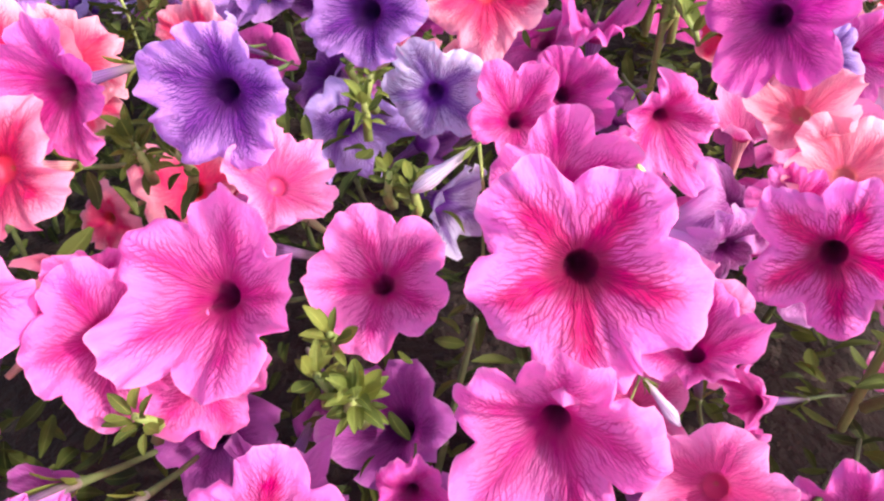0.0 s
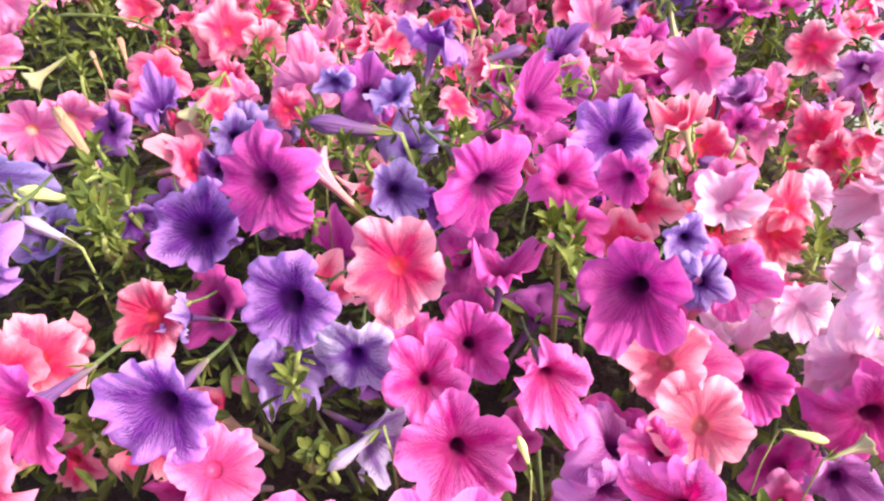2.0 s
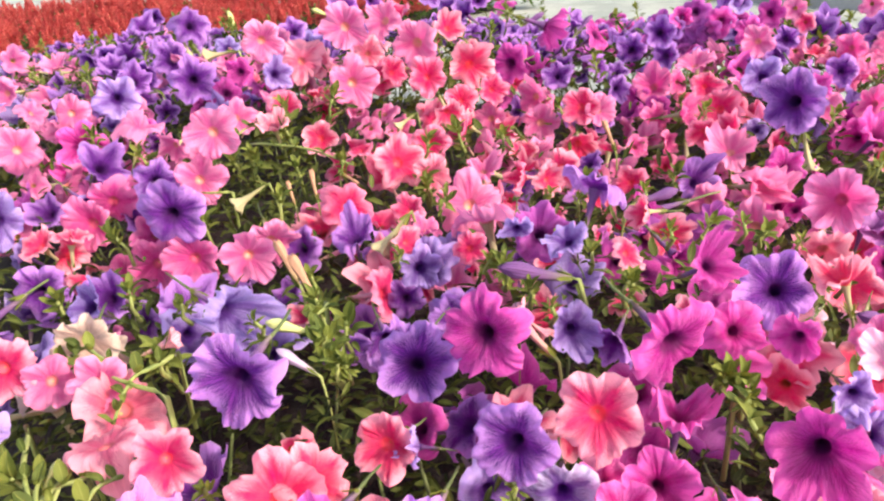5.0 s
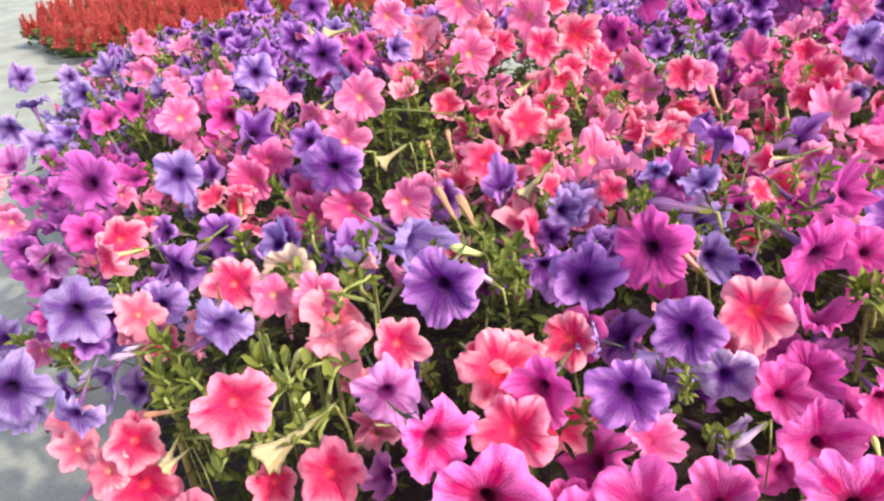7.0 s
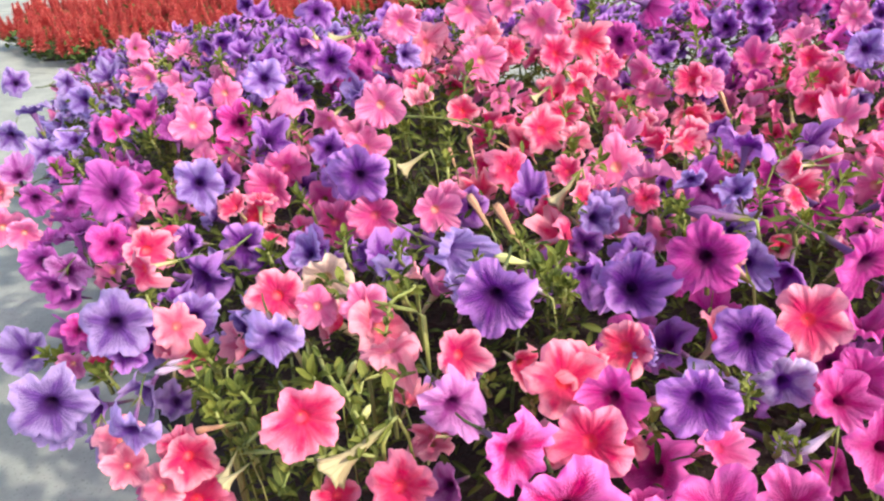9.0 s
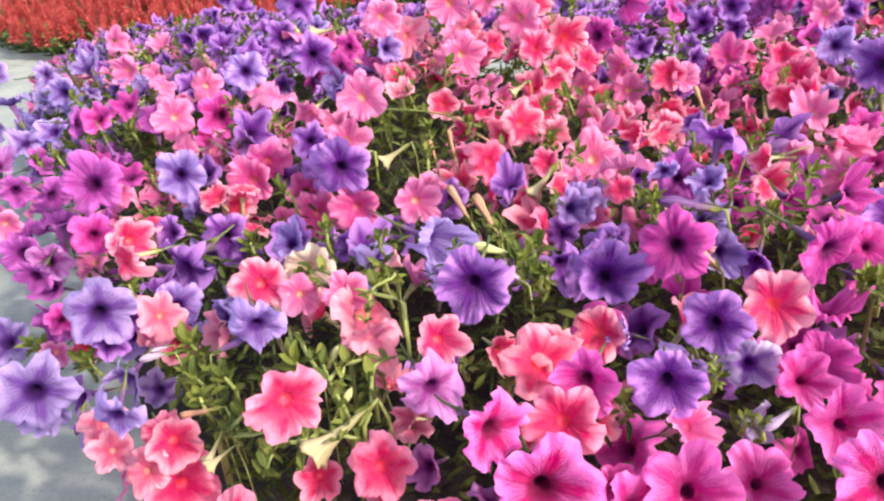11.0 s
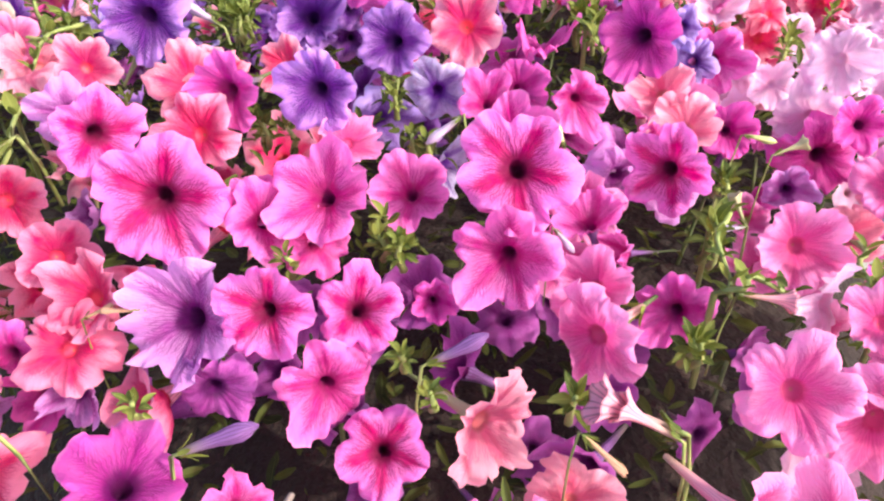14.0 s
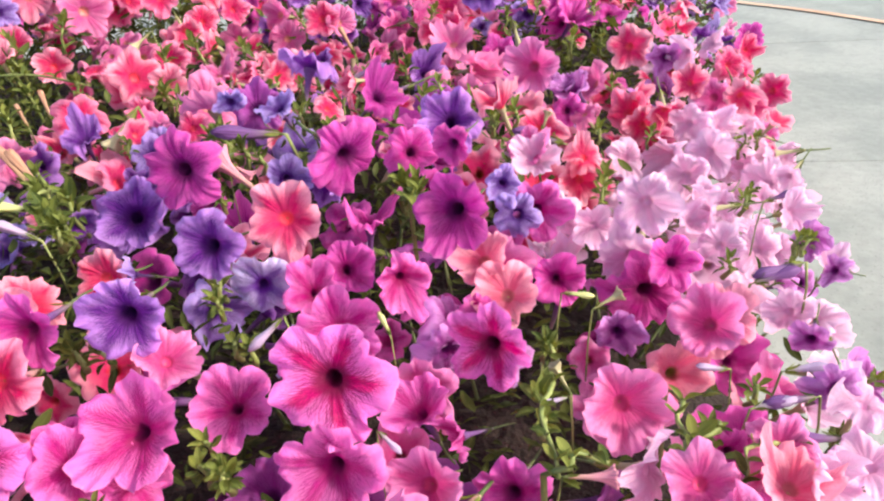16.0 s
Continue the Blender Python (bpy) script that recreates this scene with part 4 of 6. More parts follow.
bloom("co", -0.564, 0.777, 0.322, 0.054, 0.44, -0.40, 0.80)
bloom("co", -0.578, 0.784, 0.301, 0.052, 0.44, -0.23, 0.87)
bloom("co", 0.685, 0.786, 0.278, 0.052, -0.29, -0.81, 0.51)
bloom("pr", -0.458, 0.788, 0.287, 0.072, 0.34, -0.93, 0.16, "o")
bloom("ro", -0.119, 0.788, 0.359, 0.043, 0.37, -0.74, 0.55)
bloom("mp", 0.431, 0.791, 0.288, 0.049, -0.12, -0.74, 0.66)
bloom("ro", -0.199, 0.793, 0.362, 0.065, 0.53, -0.78, 0.33, "d")
bloom("pr", -0.516, 0.800, 0.259, 0.061, 0.52, -0.62, 0.59)
bloom("bl", 0.632, 0.801, 0.219, 0.070, -0.46, -0.85, 0.25, "o")
bloom("ro", 0.528, 0.807, 0.265, 0.063, -0.35, -0.78, 0.52)
bloom("pu", -0.960, 0.812, 0.324, 0.054, 0.56, -0.65, 0.50)
bloom("sp", 0.661, 0.813, 0.269, 0.053, -0.27, -0.94, 0.21, "d")
bloom("pp", -1.049, 0.820, 0.269, 0.067, 0.72, -0.67, 0.20, "o")
bloom("co", 0.545, 0.824, 0.281, 0.047, -0.31, -0.82, 0.48)
bloom("vi", -0.446, 0.832, 0.343, 0.072, 0.30, -0.91, 0.28, "d")
bloom("pu", 0.164, 0.833, 0.299, 0.061, 0.39, -0.93, 0.07, "c")
bloom("co", 0.192, 0.837, 0.303, 0.061, 0.20, -0.93, 0.30, "c")
bloom("co", 0.635, 0.839, 0.286, 0.054, -0.43, -0.76, 0.49)
bloom("pr", -0.569, 0.840, 0.322, 0.081, 0.04, -0.97, 0.25, "o")
bloom("pp", -0.052, 0.846, 0.340, 0.083, 0.21, -0.72, 0.66, "d")
bloom("bp", 0.385, 0.849, 0.277, 0.068, -0.23, -0.89, -0.38, "d")
bloom("vi", -0.474, 0.857, 0.376, 0.060, 0.46, -0.86, 0.23, "o")
bloom("vi", 0.018, 0.876, 0.300, 0.057, 0.57, -0.76, 0.31, "c")
bloom("co", 0.045, 0.876, 0.362, 0.043, 0.29, -0.79, 0.53)
bloom("pr", -0.556, 0.877, 0.339, 0.071, 0.19, -0.87, 0.45)
bloom("bp", -1.082, 0.878, 0.308, 0.062, 0.51, -0.68, 0.52)
bloom("vl", -0.605, 0.880, 0.339, 0.054, 0.72, -0.69, 0.08)
bloom("ro", 0.715, 0.881, 0.291, 0.051, 0.15, -0.96, 0.25, "d")
bloom("ro", 0.017, 0.882, 0.363, 0.045, -0.76, -0.61, 0.23, "c")
bloom("pp", -0.425, 0.883, 0.366, 0.069, 0.48, -0.82, 0.32, "o")
bloom("lp", 0.477, 0.883, 0.278, 0.058, -0.13, -0.76, 0.63)
bloom("pp", -0.392, 0.885, 0.433, 0.074, 0.17, -0.98, 0.11, "o")
bloom("sp", 0.413, 0.889, 0.325, 0.083, -0.58, -0.79, 0.22, "f")
bloom("pu", -0.826, 0.890, 0.349, 0.049, 0.69, -0.60, 0.41)
bloom("pu", 0.258, 0.890, 0.292, 0.060, 0.38, -0.90, 0.22, "d")
bloom("lp", 0.450, 0.900, 0.278, 0.062, -0.10, -0.84, 0.54)
bloom("ro", 0.756, 0.905, 0.303, 0.044, 0.06, -0.82, 0.53, "c")
bloom("mg", 0.183, 0.907, 0.303, 0.080, -0.94, -0.29, -0.14, "d")
bloom("bp", -0.109, 0.910, 0.360, 0.053, 0.32, -0.55, 0.77)
bloom("lp", -1.065, 0.910, 0.326, 0.063, 0.50, -0.71, 0.51)
bloom("pu", -0.985, 0.910, 0.332, 0.051, 0.62, -0.69, 0.37)
bloom("pp", -0.037, 0.911, 0.360, 0.052, 0.05, -0.25, 0.97, "c")
bloom("pp", 0.524, 0.924, 0.272, 0.071, -0.43, -0.76, 0.49)
bloom("co", 0.461, 0.925, 0.226, 0.081, -0.06, -0.41, 0.91)
bloom("pp", 0.327, 0.926, 0.270, 0.079, -0.32, -0.94, 0.09, "d")
bloom("bl", 0.674, 0.931, 0.304, 0.057, -0.24, -0.86, 0.46)
bloom("bl", 0.715, 0.931, 0.311, 0.053, -0.27, -0.85, 0.45)
bloom("vi", 0.353, 0.933, 0.440, 0.083, -0.65, -0.73, 0.24, "o")
bloom("mp", -0.862, 0.934, 0.396, 0.054, 0.57, -0.75, 0.33)
bloom("vi", -0.601, 0.934, 0.365, 0.077, 0.77, -0.53, 0.37)
bloom("co", -0.159, 0.938, 0.366, 0.074, 0.18, -0.52, 0.84)
bloom("mp", 0.778, 0.944, 0.309, 0.054, -0.20, -0.87, 0.45)
bloom("pu", -0.915, 0.945, 0.389, 0.056, 0.59, -0.74, 0.33)
bloom("mg", -0.811, 0.946, 0.414, 0.051, 0.54, -0.73, 0.42)
bloom("lp", 0.644, 0.946, 0.295, 0.057, -0.60, -0.72, -0.31, "d")
bloom("pp", -0.737, 0.951, 0.391, 0.074, 0.49, -0.75, 0.44)
bloom("vi", 0.107, 0.957, 0.351, 0.046, 0.04, -0.66, 0.75)
bloom("bb", -1.041, 0.966, 0.347, 0.057, 0.63, -0.65, 0.43)
bloom("ro", -0.216, 0.966, 0.374, 0.040, 0.63, -0.70, 0.33)
bloom("co", 0.067, 0.969, 0.343, 0.060, -0.00, -1.00, 0.06, "c")
bloom("vl", -0.997, 0.992, 0.358, 0.058, 0.53, -0.72, 0.45)
bloom("pp", -0.714, 1.001, 0.313, 0.070, 0.58, -0.65, 0.48)
bloom("pp", 0.281, 1.003, 0.275, 0.057, 0.19, -0.80, 0.58)
bloom("pp", 0.341, 1.009, 0.294, 0.061, -0.06, -0.62, 0.78)
bloom("pp", 0.366, 1.013, 0.292, 0.061, -0.09, -0.81, 0.57)
bloom("pp", -0.522, 1.020, 0.372, 0.052, 0.30, -0.81, 0.51)
bloom("co", 0.616, 1.024, 0.295, 0.076, -0.40, -0.89, 0.22, "o")
bloom("co", -0.292, 1.028, 0.374, 0.053, 0.15, -0.96, 0.24, "f")
bloom("pu", -0.825, 1.030, 0.361, 0.062, 0.51, -0.68, 0.52)
bloom("ro", -0.124, 1.032, 0.361, 0.059, 0.12, -0.95, 0.29, "o")
bloom("bp", -0.363, 1.032, 0.389, 0.051, 0.58, -0.60, 0.55)
bloom("vi", 0.268, 1.052, 0.283, 0.069, 0.38, -0.77, 0.49, "c")
bloom("pp", -0.598, 1.058, 0.385, 0.078, 0.70, -0.68, 0.21)
bloom("mp", 0.399, 1.064, 0.302, 0.059, 0.10, -0.88, 0.46)
bloom("ro", 0.179, 1.068, 0.279, 0.057, -0.19, -0.95, 0.26, "o")
bloom("mp", -0.713, 1.072, 0.356, 0.082, 0.20, -0.94, 0.29, "o")
bloom("ro", 0.933, 1.083, 0.158, 0.068, -0.53, -0.82, 0.21, "o")
bloom("bb", -1.210, 1.091, 0.341, 0.063, 0.59, -0.68, 0.43)
bloom("pp", -0.452, 1.100, 0.388, 0.063, 0.60, -0.53, 0.59)
bloom("pp", 0.330, 1.103, 0.312, 0.074, -0.12, -0.52, 0.85)
bloom("co", -0.107, 1.111, 0.388, 0.053, -0.07, -0.92, 0.39)
bloom("pp", -0.757, 1.128, 0.396, 0.062, 0.64, -0.74, 0.21)
bloom("bp", -0.149, 1.135, 0.317, 0.048, 0.67, -0.74, 0.07, "c")
bloom("ro", -0.139, 1.137, 0.436, 0.064, 0.19, -0.89, 0.41, "o")
bloom("mp", 0.555, 1.146, 0.317, 0.075, -0.32, -0.42, 0.85)
bloom("ro", -0.390, 1.164, 0.384, 0.062, 0.79, -0.61, 0.09)
bloom("vl", -0.690, 1.166, 0.410, 0.078, 0.41, -0.77, 0.49)
bloom("bb", -1.210, 1.170, 0.360, 0.070, 0.64, -0.66, 0.39)
bloom("pp", -0.414, 1.170, 0.498, 0.069, 0.45, -0.89, -0.02, "o")
bloom("ro", 0.350, 1.176, 0.324, 0.055, -0.05, -0.86, 0.51)
bloom("pp", 0.028, 1.177, 0.290, 0.083, 0.35, -0.90, -0.26, "d")
bloom("pp", -0.273, 1.181, 0.421, 0.083, 0.47, -0.87, 0.15, "o")
bloom("pp", -0.876, 1.184, 0.382, 0.054, 0.58, -0.72, 0.38)
bloom("ro", 0.307, 1.186, 0.322, 0.058, -0.21, -0.93, 0.31)
bloom("mp", 0.460, 1.191, 0.392, 0.072, -0.33, -0.88, 0.35)
bloom("co", 0.105, 1.199, 0.301, 0.065, -0.03, -1.00, -0.06, "c")
bloom("ro", -0.094, 1.208, 0.377, 0.059, 0.28, -0.87, 0.40, "o")
bloom("pp", 0.292, 1.210, 0.254, 0.080, -0.13, -0.87, -0.47)
bloom("vi", -0.566, 1.211, 0.427, 0.083, 0.46, -0.88, 0.12, "o")
bloom("vl", -1.123, 1.224, 0.368, 0.067, 0.60, -0.70, 0.39)
bloom("pp", -0.164, 1.227, 0.474, 0.083, -0.20, -0.98, 0.01, "o")
bloom("mg", -0.518, 1.230, 0.396, 0.056, 0.42, -0.75, 0.51)
bloom("pp", 0.504, 1.233, 0.339, 0.057, 0.06, -0.92, 0.39)
bloom("vl", -0.428, 1.240, 0.425, 0.059, 0.37, -0.79, 0.49)
bloom("pr", 0.588, 1.241, 0.344, 0.058, -0.40, -0.84, 0.36)
bloom("ro", -0.044, 1.251, 0.383, 0.056, 0.54, -0.82, 0.21, "o")
bloom("ro", 0.112, 1.255, 0.348, 0.068, -0.23, -0.93, 0.29, "o")
bloom("pp", 0.142, 1.262, 0.338, 0.060, 0.22, -0.94, 0.28)
bloom("pp", -0.046, 1.264, 0.328, 0.063, -0.02, -0.99, 0.11, "o")
bloom("pr", 0.286, 1.266, 0.327, 0.063, 0.01, -0.96, 0.29)
bloom("pp", 0.042, 1.269, 0.317, 0.068, 0.02, -0.99, 0.12, "o")
bloom("ro", -0.222, 1.270, 0.414, 0.056, 0.39, -0.90, 0.21)
bloom("ro", 0.352, 1.278, 0.330, 0.077, -0.21, -0.97, 0.14, "o")
bloom("co", -0.083, 1.278, 0.423, 0.081, 0.62, -0.79, 0.01)
bloom("pp", -0.227, 1.285, 0.501, 0.072, 0.21, -0.94, 0.26)
bloom("vi", -0.724, 1.288, 0.408, 0.063, 0.65, -0.63, 0.42)
bloom("pp", -0.301, 1.302, 0.386, 0.083, -0.01, -0.95, 0.32, "o")
bloom("bp", -0.395, 1.302, 0.434, 0.082, 0.57, -0.66, 0.49)
bloom("pp", -0.305, 1.303, 0.492, 0.083, 0.12, -0.99, 0.11, "o")
bloom("vl", 0.425, 1.312, 0.375, 0.074, -0.28, -0.86, 0.43)
bloom("mg", -0.521, 1.315, 0.415, 0.053, 0.41, -0.82, 0.40)
bloom("ro", 0.331, 1.317, 0.361, 0.056, -0.21, -0.87, 0.45)
bloom("pp", 0.034, 1.319, 0.351, 0.066, 0.01, -0.78, 0.63)
bloom("bb", -1.124, 1.325, 0.389, 0.070, 0.57, -0.77, 0.28)
bloom("co", 0.681, 1.329, 0.315, 0.071, -0.43, -0.83, 0.36)
bloom("pr", 0.247, 1.329, 0.297, 0.073, -0.15, -0.94, 0.30)
bloom("bp", -0.276, 1.334, 0.437, 0.062, 0.02, -0.98, -0.19)
bloom("vi", -0.313, 1.339, 0.522, 0.059, 0.27, -0.90, 0.33)
bloom("vi", -0.723, 1.339, 0.417, 0.066, 0.39, -0.84, 0.38)
bloom("vi", 0.685, 1.340, 0.368, 0.060, -0.43, -0.75, 0.50)
bloom("pp", 0.319, 1.350, 0.388, 0.072, -0.19, -0.72, 0.67)
bloom("pp", -1.053, 1.365, 0.377, 0.070, 0.68, -0.66, 0.33)
bloom("bb", -1.264, 1.373, 0.371, 0.070, 0.61, -0.70, 0.37)
bloom("vi", -0.683, 1.376, 0.430, 0.073, 0.36, -0.86, 0.37)
bloom("vi", 0.074, 1.381, 0.371, 0.062, -0.08, -0.76, 0.65, "o")
bloom("mg", -0.011, 1.386, 0.399, 0.077, -0.45, -0.89, 0.06, "o")
bloom("pp", -0.650, 1.389, 0.429, 0.078, 0.85, -0.51, 0.08)
bloom("vi", -0.646, 1.406, 0.488, 0.075, 0.46, -0.82, 0.33)
bloom("vi", 0.188, 1.417, 0.335, 0.055, 0.20, -0.95, 0.25)
bloom("mg", 0.234, 1.419, 0.307, 0.064, -0.11, -0.93, 0.36, "d")
bloom("bb", -1.451, 1.434, 0.363, 0.070, 0.66, -0.67, 0.35)
bloom("co", -0.138, 1.436, 0.458, 0.063, 0.32, -0.94, 0.16)
bloom("vi", -0.852, 1.440, 0.402, 0.056, 0.54, -0.76, 0.37)
bloom("pr", 0.265, 1.441, 0.330, 0.078, -0.15, -0.92, 0.35)
bloom("vi", 0.610, 1.450, 0.348, 0.062, -0.35, -0.91, 0.24, "o")
bloom("pp", -0.494, 1.478, 0.435, 0.072, 0.02, -1.00, -0.01, "o")
bloom("mg", 0.150, 1.492, 0.423, 0.065, 0.24, -0.90, 0.37)
bloom("vi", 0.838, 1.500, 0.353, 0.065, -0.46, -0.86, 0.22, "o")
bloom("mg", 0.053, 1.504, 0.444, 0.088, 0.47, -0.82, 0.32)
bloom("pr", 0.648, 1.515, 0.377, 0.058, -0.38, -0.84, 0.39)
bloom("pp", 0.472, 1.520, 0.395, 0.064, -0.26, -0.94, 0.21, "o")
bloom("vi", 0.162, 1.523, 0.355, 0.059, -0.08, -0.90, 0.42)
bloom("vi", 0.535, 1.550, 0.392, 0.052, -0.29, -0.94, 0.20, "c")
bloom("vi", 0.292, 1.578, 0.409, 0.065, 0.05, -0.96, 0.28)
bloom("vi", 0.309, 1.584, 0.359, 0.060, 0.04, -0.91, 0.41)
bloom("pp", -1.081, 1.585, 0.379, 0.069, 0.50, -0.79, 0.36)
bloom("mp", 0.475, 1.600, 0.399, 0.062, -0.25, -0.95, 0.19, "o")
bloom("pp", 0.749, 1.600, 0.368, 0.048, -0.39, -0.90, 0.20, "o")
bloom("vl", 0.843, 1.600, 0.343, 0.058, -0.44, -0.88, 0.21, "c")
bloom("vi", 0.242, 1.625, 0.365, 0.068, -0.12, -0.91, 0.40)
bloom("vi", -0.872, 1.632, 0.452, 0.064, 0.50, -0.83, 0.23)
bloom("mg", 0.531, 1.660, 0.425, 0.059, -0.27, -0.95, 0.17, "o")
bloom("mp", 0.430, 1.660, 0.413, 0.067, -0.21, -0.96, 0.18, "d")
bloom("pu", 0.407, 1.660, 0.392, 0.053, -0.20, -0.96, 0.19, "c")
bloom("ro", 0.604, 1.660, 0.403, 0.043, -0.31, -0.93, 0.18, "d")
bloom("vi", 0.776, 1.660, 0.391, 0.064, -0.39, -0.90, 0.18, "d")
bloom("vi", -1.050, 1.675, 0.380, 0.060, 0.56, -0.70, 0.44)
bloom("pp", 0.586, 1.680, 0.429, 0.050, -0.30, -0.94, 0.17, "f")
bloom("vi", -0.953, 1.682, 0.380, 0.070, 0.43, -0.83, 0.36)
bloom("pp", -1.273, 1.695, 0.379, 0.068, 0.55, -0.76, 0.34)
bloom("vi", -0.846, 1.696, 0.380, 0.070, 0.29, -0.87, 0.40)
bloom("mp", 0.356, 1.700, 0.417, 0.049, -0.17, -0.97, 0.18, "c")
bloom("pp", 0.855, 1.700, 0.386, 0.041, -0.42, -0.89, 0.18, "d")
bloom("pu", 0.384, 1.700, 0.427, 0.063, -0.18, -0.97, 0.17, "d")
bloom("vi", 0.338, 1.700, 0.396, 0.052, -0.16, -0.97, 0.19, "c")
bloom("vi", -1.025, 1.701, 0.380, 0.070, 0.46, -0.82, 0.35)
bloom("vl", 0.481, 1.710, 0.442, 0.049, -0.24, -0.96, 0.16, "c")
bloom("vi", -0.123, 1.715, 0.440, 0.067, -0.10, -0.93, 0.36)
bloom("pp", 0.756, 1.720, 0.425, 0.051, -0.37, -0.91, 0.16, "d")
bloom("pu", 0.315, 1.720, 0.406, 0.050, -0.14, -0.97, 0.18, "c")
bloom("vi", 0.457, 1.720, 0.459, 0.063, -0.22, -0.96, 0.15, "d")
bloom("vi", 0.506, 1.720, 0.486, 0.051, -0.25, -0.96, 0.13, "d")
bloom("vl", -0.720, 1.733, 0.381, 0.062, 0.57, -0.71, 0.41)
bloom("pp", 0.860, 1.754, 0.375, 0.070, -0.25, -0.89, 0.39)
bloom("vi", -0.212, 1.789, 0.479, 0.067, 0.15, -0.93, 0.32)
bloom("vi", 0.683, 1.799, 0.354, 0.082, 0.18, -0.97, 0.17)
bloom("mg", 0.509, 1.815, 0.380, 0.067, -0.25, -0.85, 0.46)
bloom("pp", 0.658, 1.857, 0.379, 0.075, 0.09, -0.96, 0.27)
bloom("vi", 0.132, 1.869, 0.380, 0.068, 0.26, -0.86, 0.44)
bloom("vi", 0.839, 1.869, 0.343, 0.082, -0.10, -0.91, 0.40)
bloom("vi", -0.611, 1.926, 0.380, 0.075, 0.58, -0.76, 0.30)
bloom("vi", -0.054, 1.933, 0.372, 0.071, 0.05, -0.96, 0.27)
bloom("ro", -0.355, 2.119, 0.380, 0.081, 0.39, -0.86, 0.32)
bloom("mg", 0.559, 2.170, 0.268, 0.088, -0.23, -0.93, 0.29)
bloom("vi", -0.219, 2.230, 0.380, 0.085, 0.13, -0.93, 0.34)
bloom("vi", -1.219, 2.347, 0.380, 0.070, 0.50, -0.81, 0.31)
bloom("mg", 0.526, 2.366, 0.272, 0.088, -0.20, -0.90, 0.37)
bloom("vi", -0.145, 2.374, 0.380, 0.088, 0.09, -0.94, 0.33)
bloom("vi", 0.645, 2.456, 0.322, 0.088, -0.25, -0.91, 0.35)
bloom("vi", -0.515, 2.491, 0.380, 0.088, 0.24, -0.88, 0.42)
bloom("mg", -0.061, 2.518, 0.337, 0.080, 0.25, -0.91, 0.33)


# ---- leafy shoots ----
SHOOTS = []
SPRIG_LEAF = [mesh_of("leaf", *leaf_shape(1.0, w, f, c, 6), [LEAF]) for w, f, c in ((0.22, 0.4, 0.3), (0.27, 0.25, -0.15), (0.17, 0.5, 0.15))]


def sprig(x, y, z, size, lean_x=0.0, lean_y=-0.3):
    """A leafy shoot tip: stem with leaves in a loose rosette."""
    SHOOTS.append((x, y, z, size))
    rng = random.Random(int(x * 1000) * 31 + int(y * 1000))
    root = tagged(new("petunia_shoot"), "fresh green petunia shoot between the blooms", "shoot", "petunia shoots")
    root.empty_display_size = 0.01
    up = Vector((lean_x, lean_y, 1)).normalized()
    root.matrix_basis = facing((x, y, z + 0.010), up, rng.uniform(0, 6.28), 1.0)
    h = size * 1.3
    v_, f_ = tube_path([(0, 0, -h), (0.004, 0.003, -h * 0.5), (0, 0, 0)], [0.0026, 0.0022, 0.0014], 6)
    part("stem", mesh_of("stem", v_, f_, None, [STEM]), root)
    for k in range(rng.randint(11, 14)):
        q = k / 13
        az = k * 137.5 + rng.uniform(-15, 15)
        tilt = 70 - 75 * q + rng.uniform(-12, 12)
        ln = size * (0.54 - 0.25 * abs(q - 0.25)) * rng.uniform(0.8, 1.15)
        part("leaf", SPRIG_LEAF[k % 3], root, Matrix.Rotation(radians(az), 4, "Z") @ Matrix.Translation((0, 0.002, -h * 0.62 * q + 0.002)) @ Matrix.Rotation(radians(tilt), 4, "X") @ Matrix.Scale(ln, 4))


sprig(0.009, 0.370, 0.355, 0.019)
sprig(0.030, 0.297, 0.336, 0.018)
sprig(-0.080, 0.309, 0.344, 0.024)
sprig(0.172, 0.463, 0.361, 0.034)
sprig(0.229, 0.228, 0.302, 0.035)
sprig(0.246, 0.275, 0.308, 0.018)
sprig(0.025, 0.204, 0.310, 0.024)
sprig(-0.046, 0.192, 0.310, 0.018)
sprig(0.028, 0.127, 0.291, 0.018)
sprig(0.121, 0.098, 0.286, 0.028)
sprig(0.190, 0.132, 0.292, 0.024)
sprig(0.330, 0.190, 0.284, 0.025)
sprig(0.044, 0.103, 0.286, 0.018)
sprig(-0.187, 0.341, 0.348, 0.018)
sprig(-0.143, 0.494, 0.368, 0.035)
sprig(0.364, 0.477, 0.318, 0.023)
sprig(-0.344, 0.357, 0.333, 0.044)
sprig(-0.281, 0.288, 0.324, 0.027)
sprig(-0.114, 0.097, 0.289, 0.020)
sprig(0.183, 0.447, 0.356, 0.027)
sprig(0.011, 0.209, 0.312, 0.021)
sprig(-0.376, 0.478, 0.346, 0.031)
sprig(-0.443, 0.351, 0.318, 0.036)
sprig(-0.077, 0.305, 0.343, 0.018)
sprig(-0.129, 0.468, 0.367, 0.022)
sprig(-0.285, 0.481, 0.358, 0.046)
sprig(-0.467, 0.393, 0.327, 0.041)
sprig(-0.415, 0.351, 0.322, 0.038)
sprig(-0.334, 0.298, 0.316, 0.038)
sprig(-0.850, 0.994, 0.346, 0.038)
sprig(-0.670, 0.624, 0.306, 0.035)
sprig(-0.689, 0.460, 0.268, 0.032)
sprig(-0.593, 0.407, 0.293, 0.029)
sprig(0.239, 1.035, 0.299, 0.044)
sprig(0.009, 0.475, 0.371, 0.022)
sprig(-0.118, 0.459, 0.367, 0.023)
sprig(0.018, 0.354, 0.351, 0.018)
sprig(-0.506, 0.649, 0.305, 0.037)
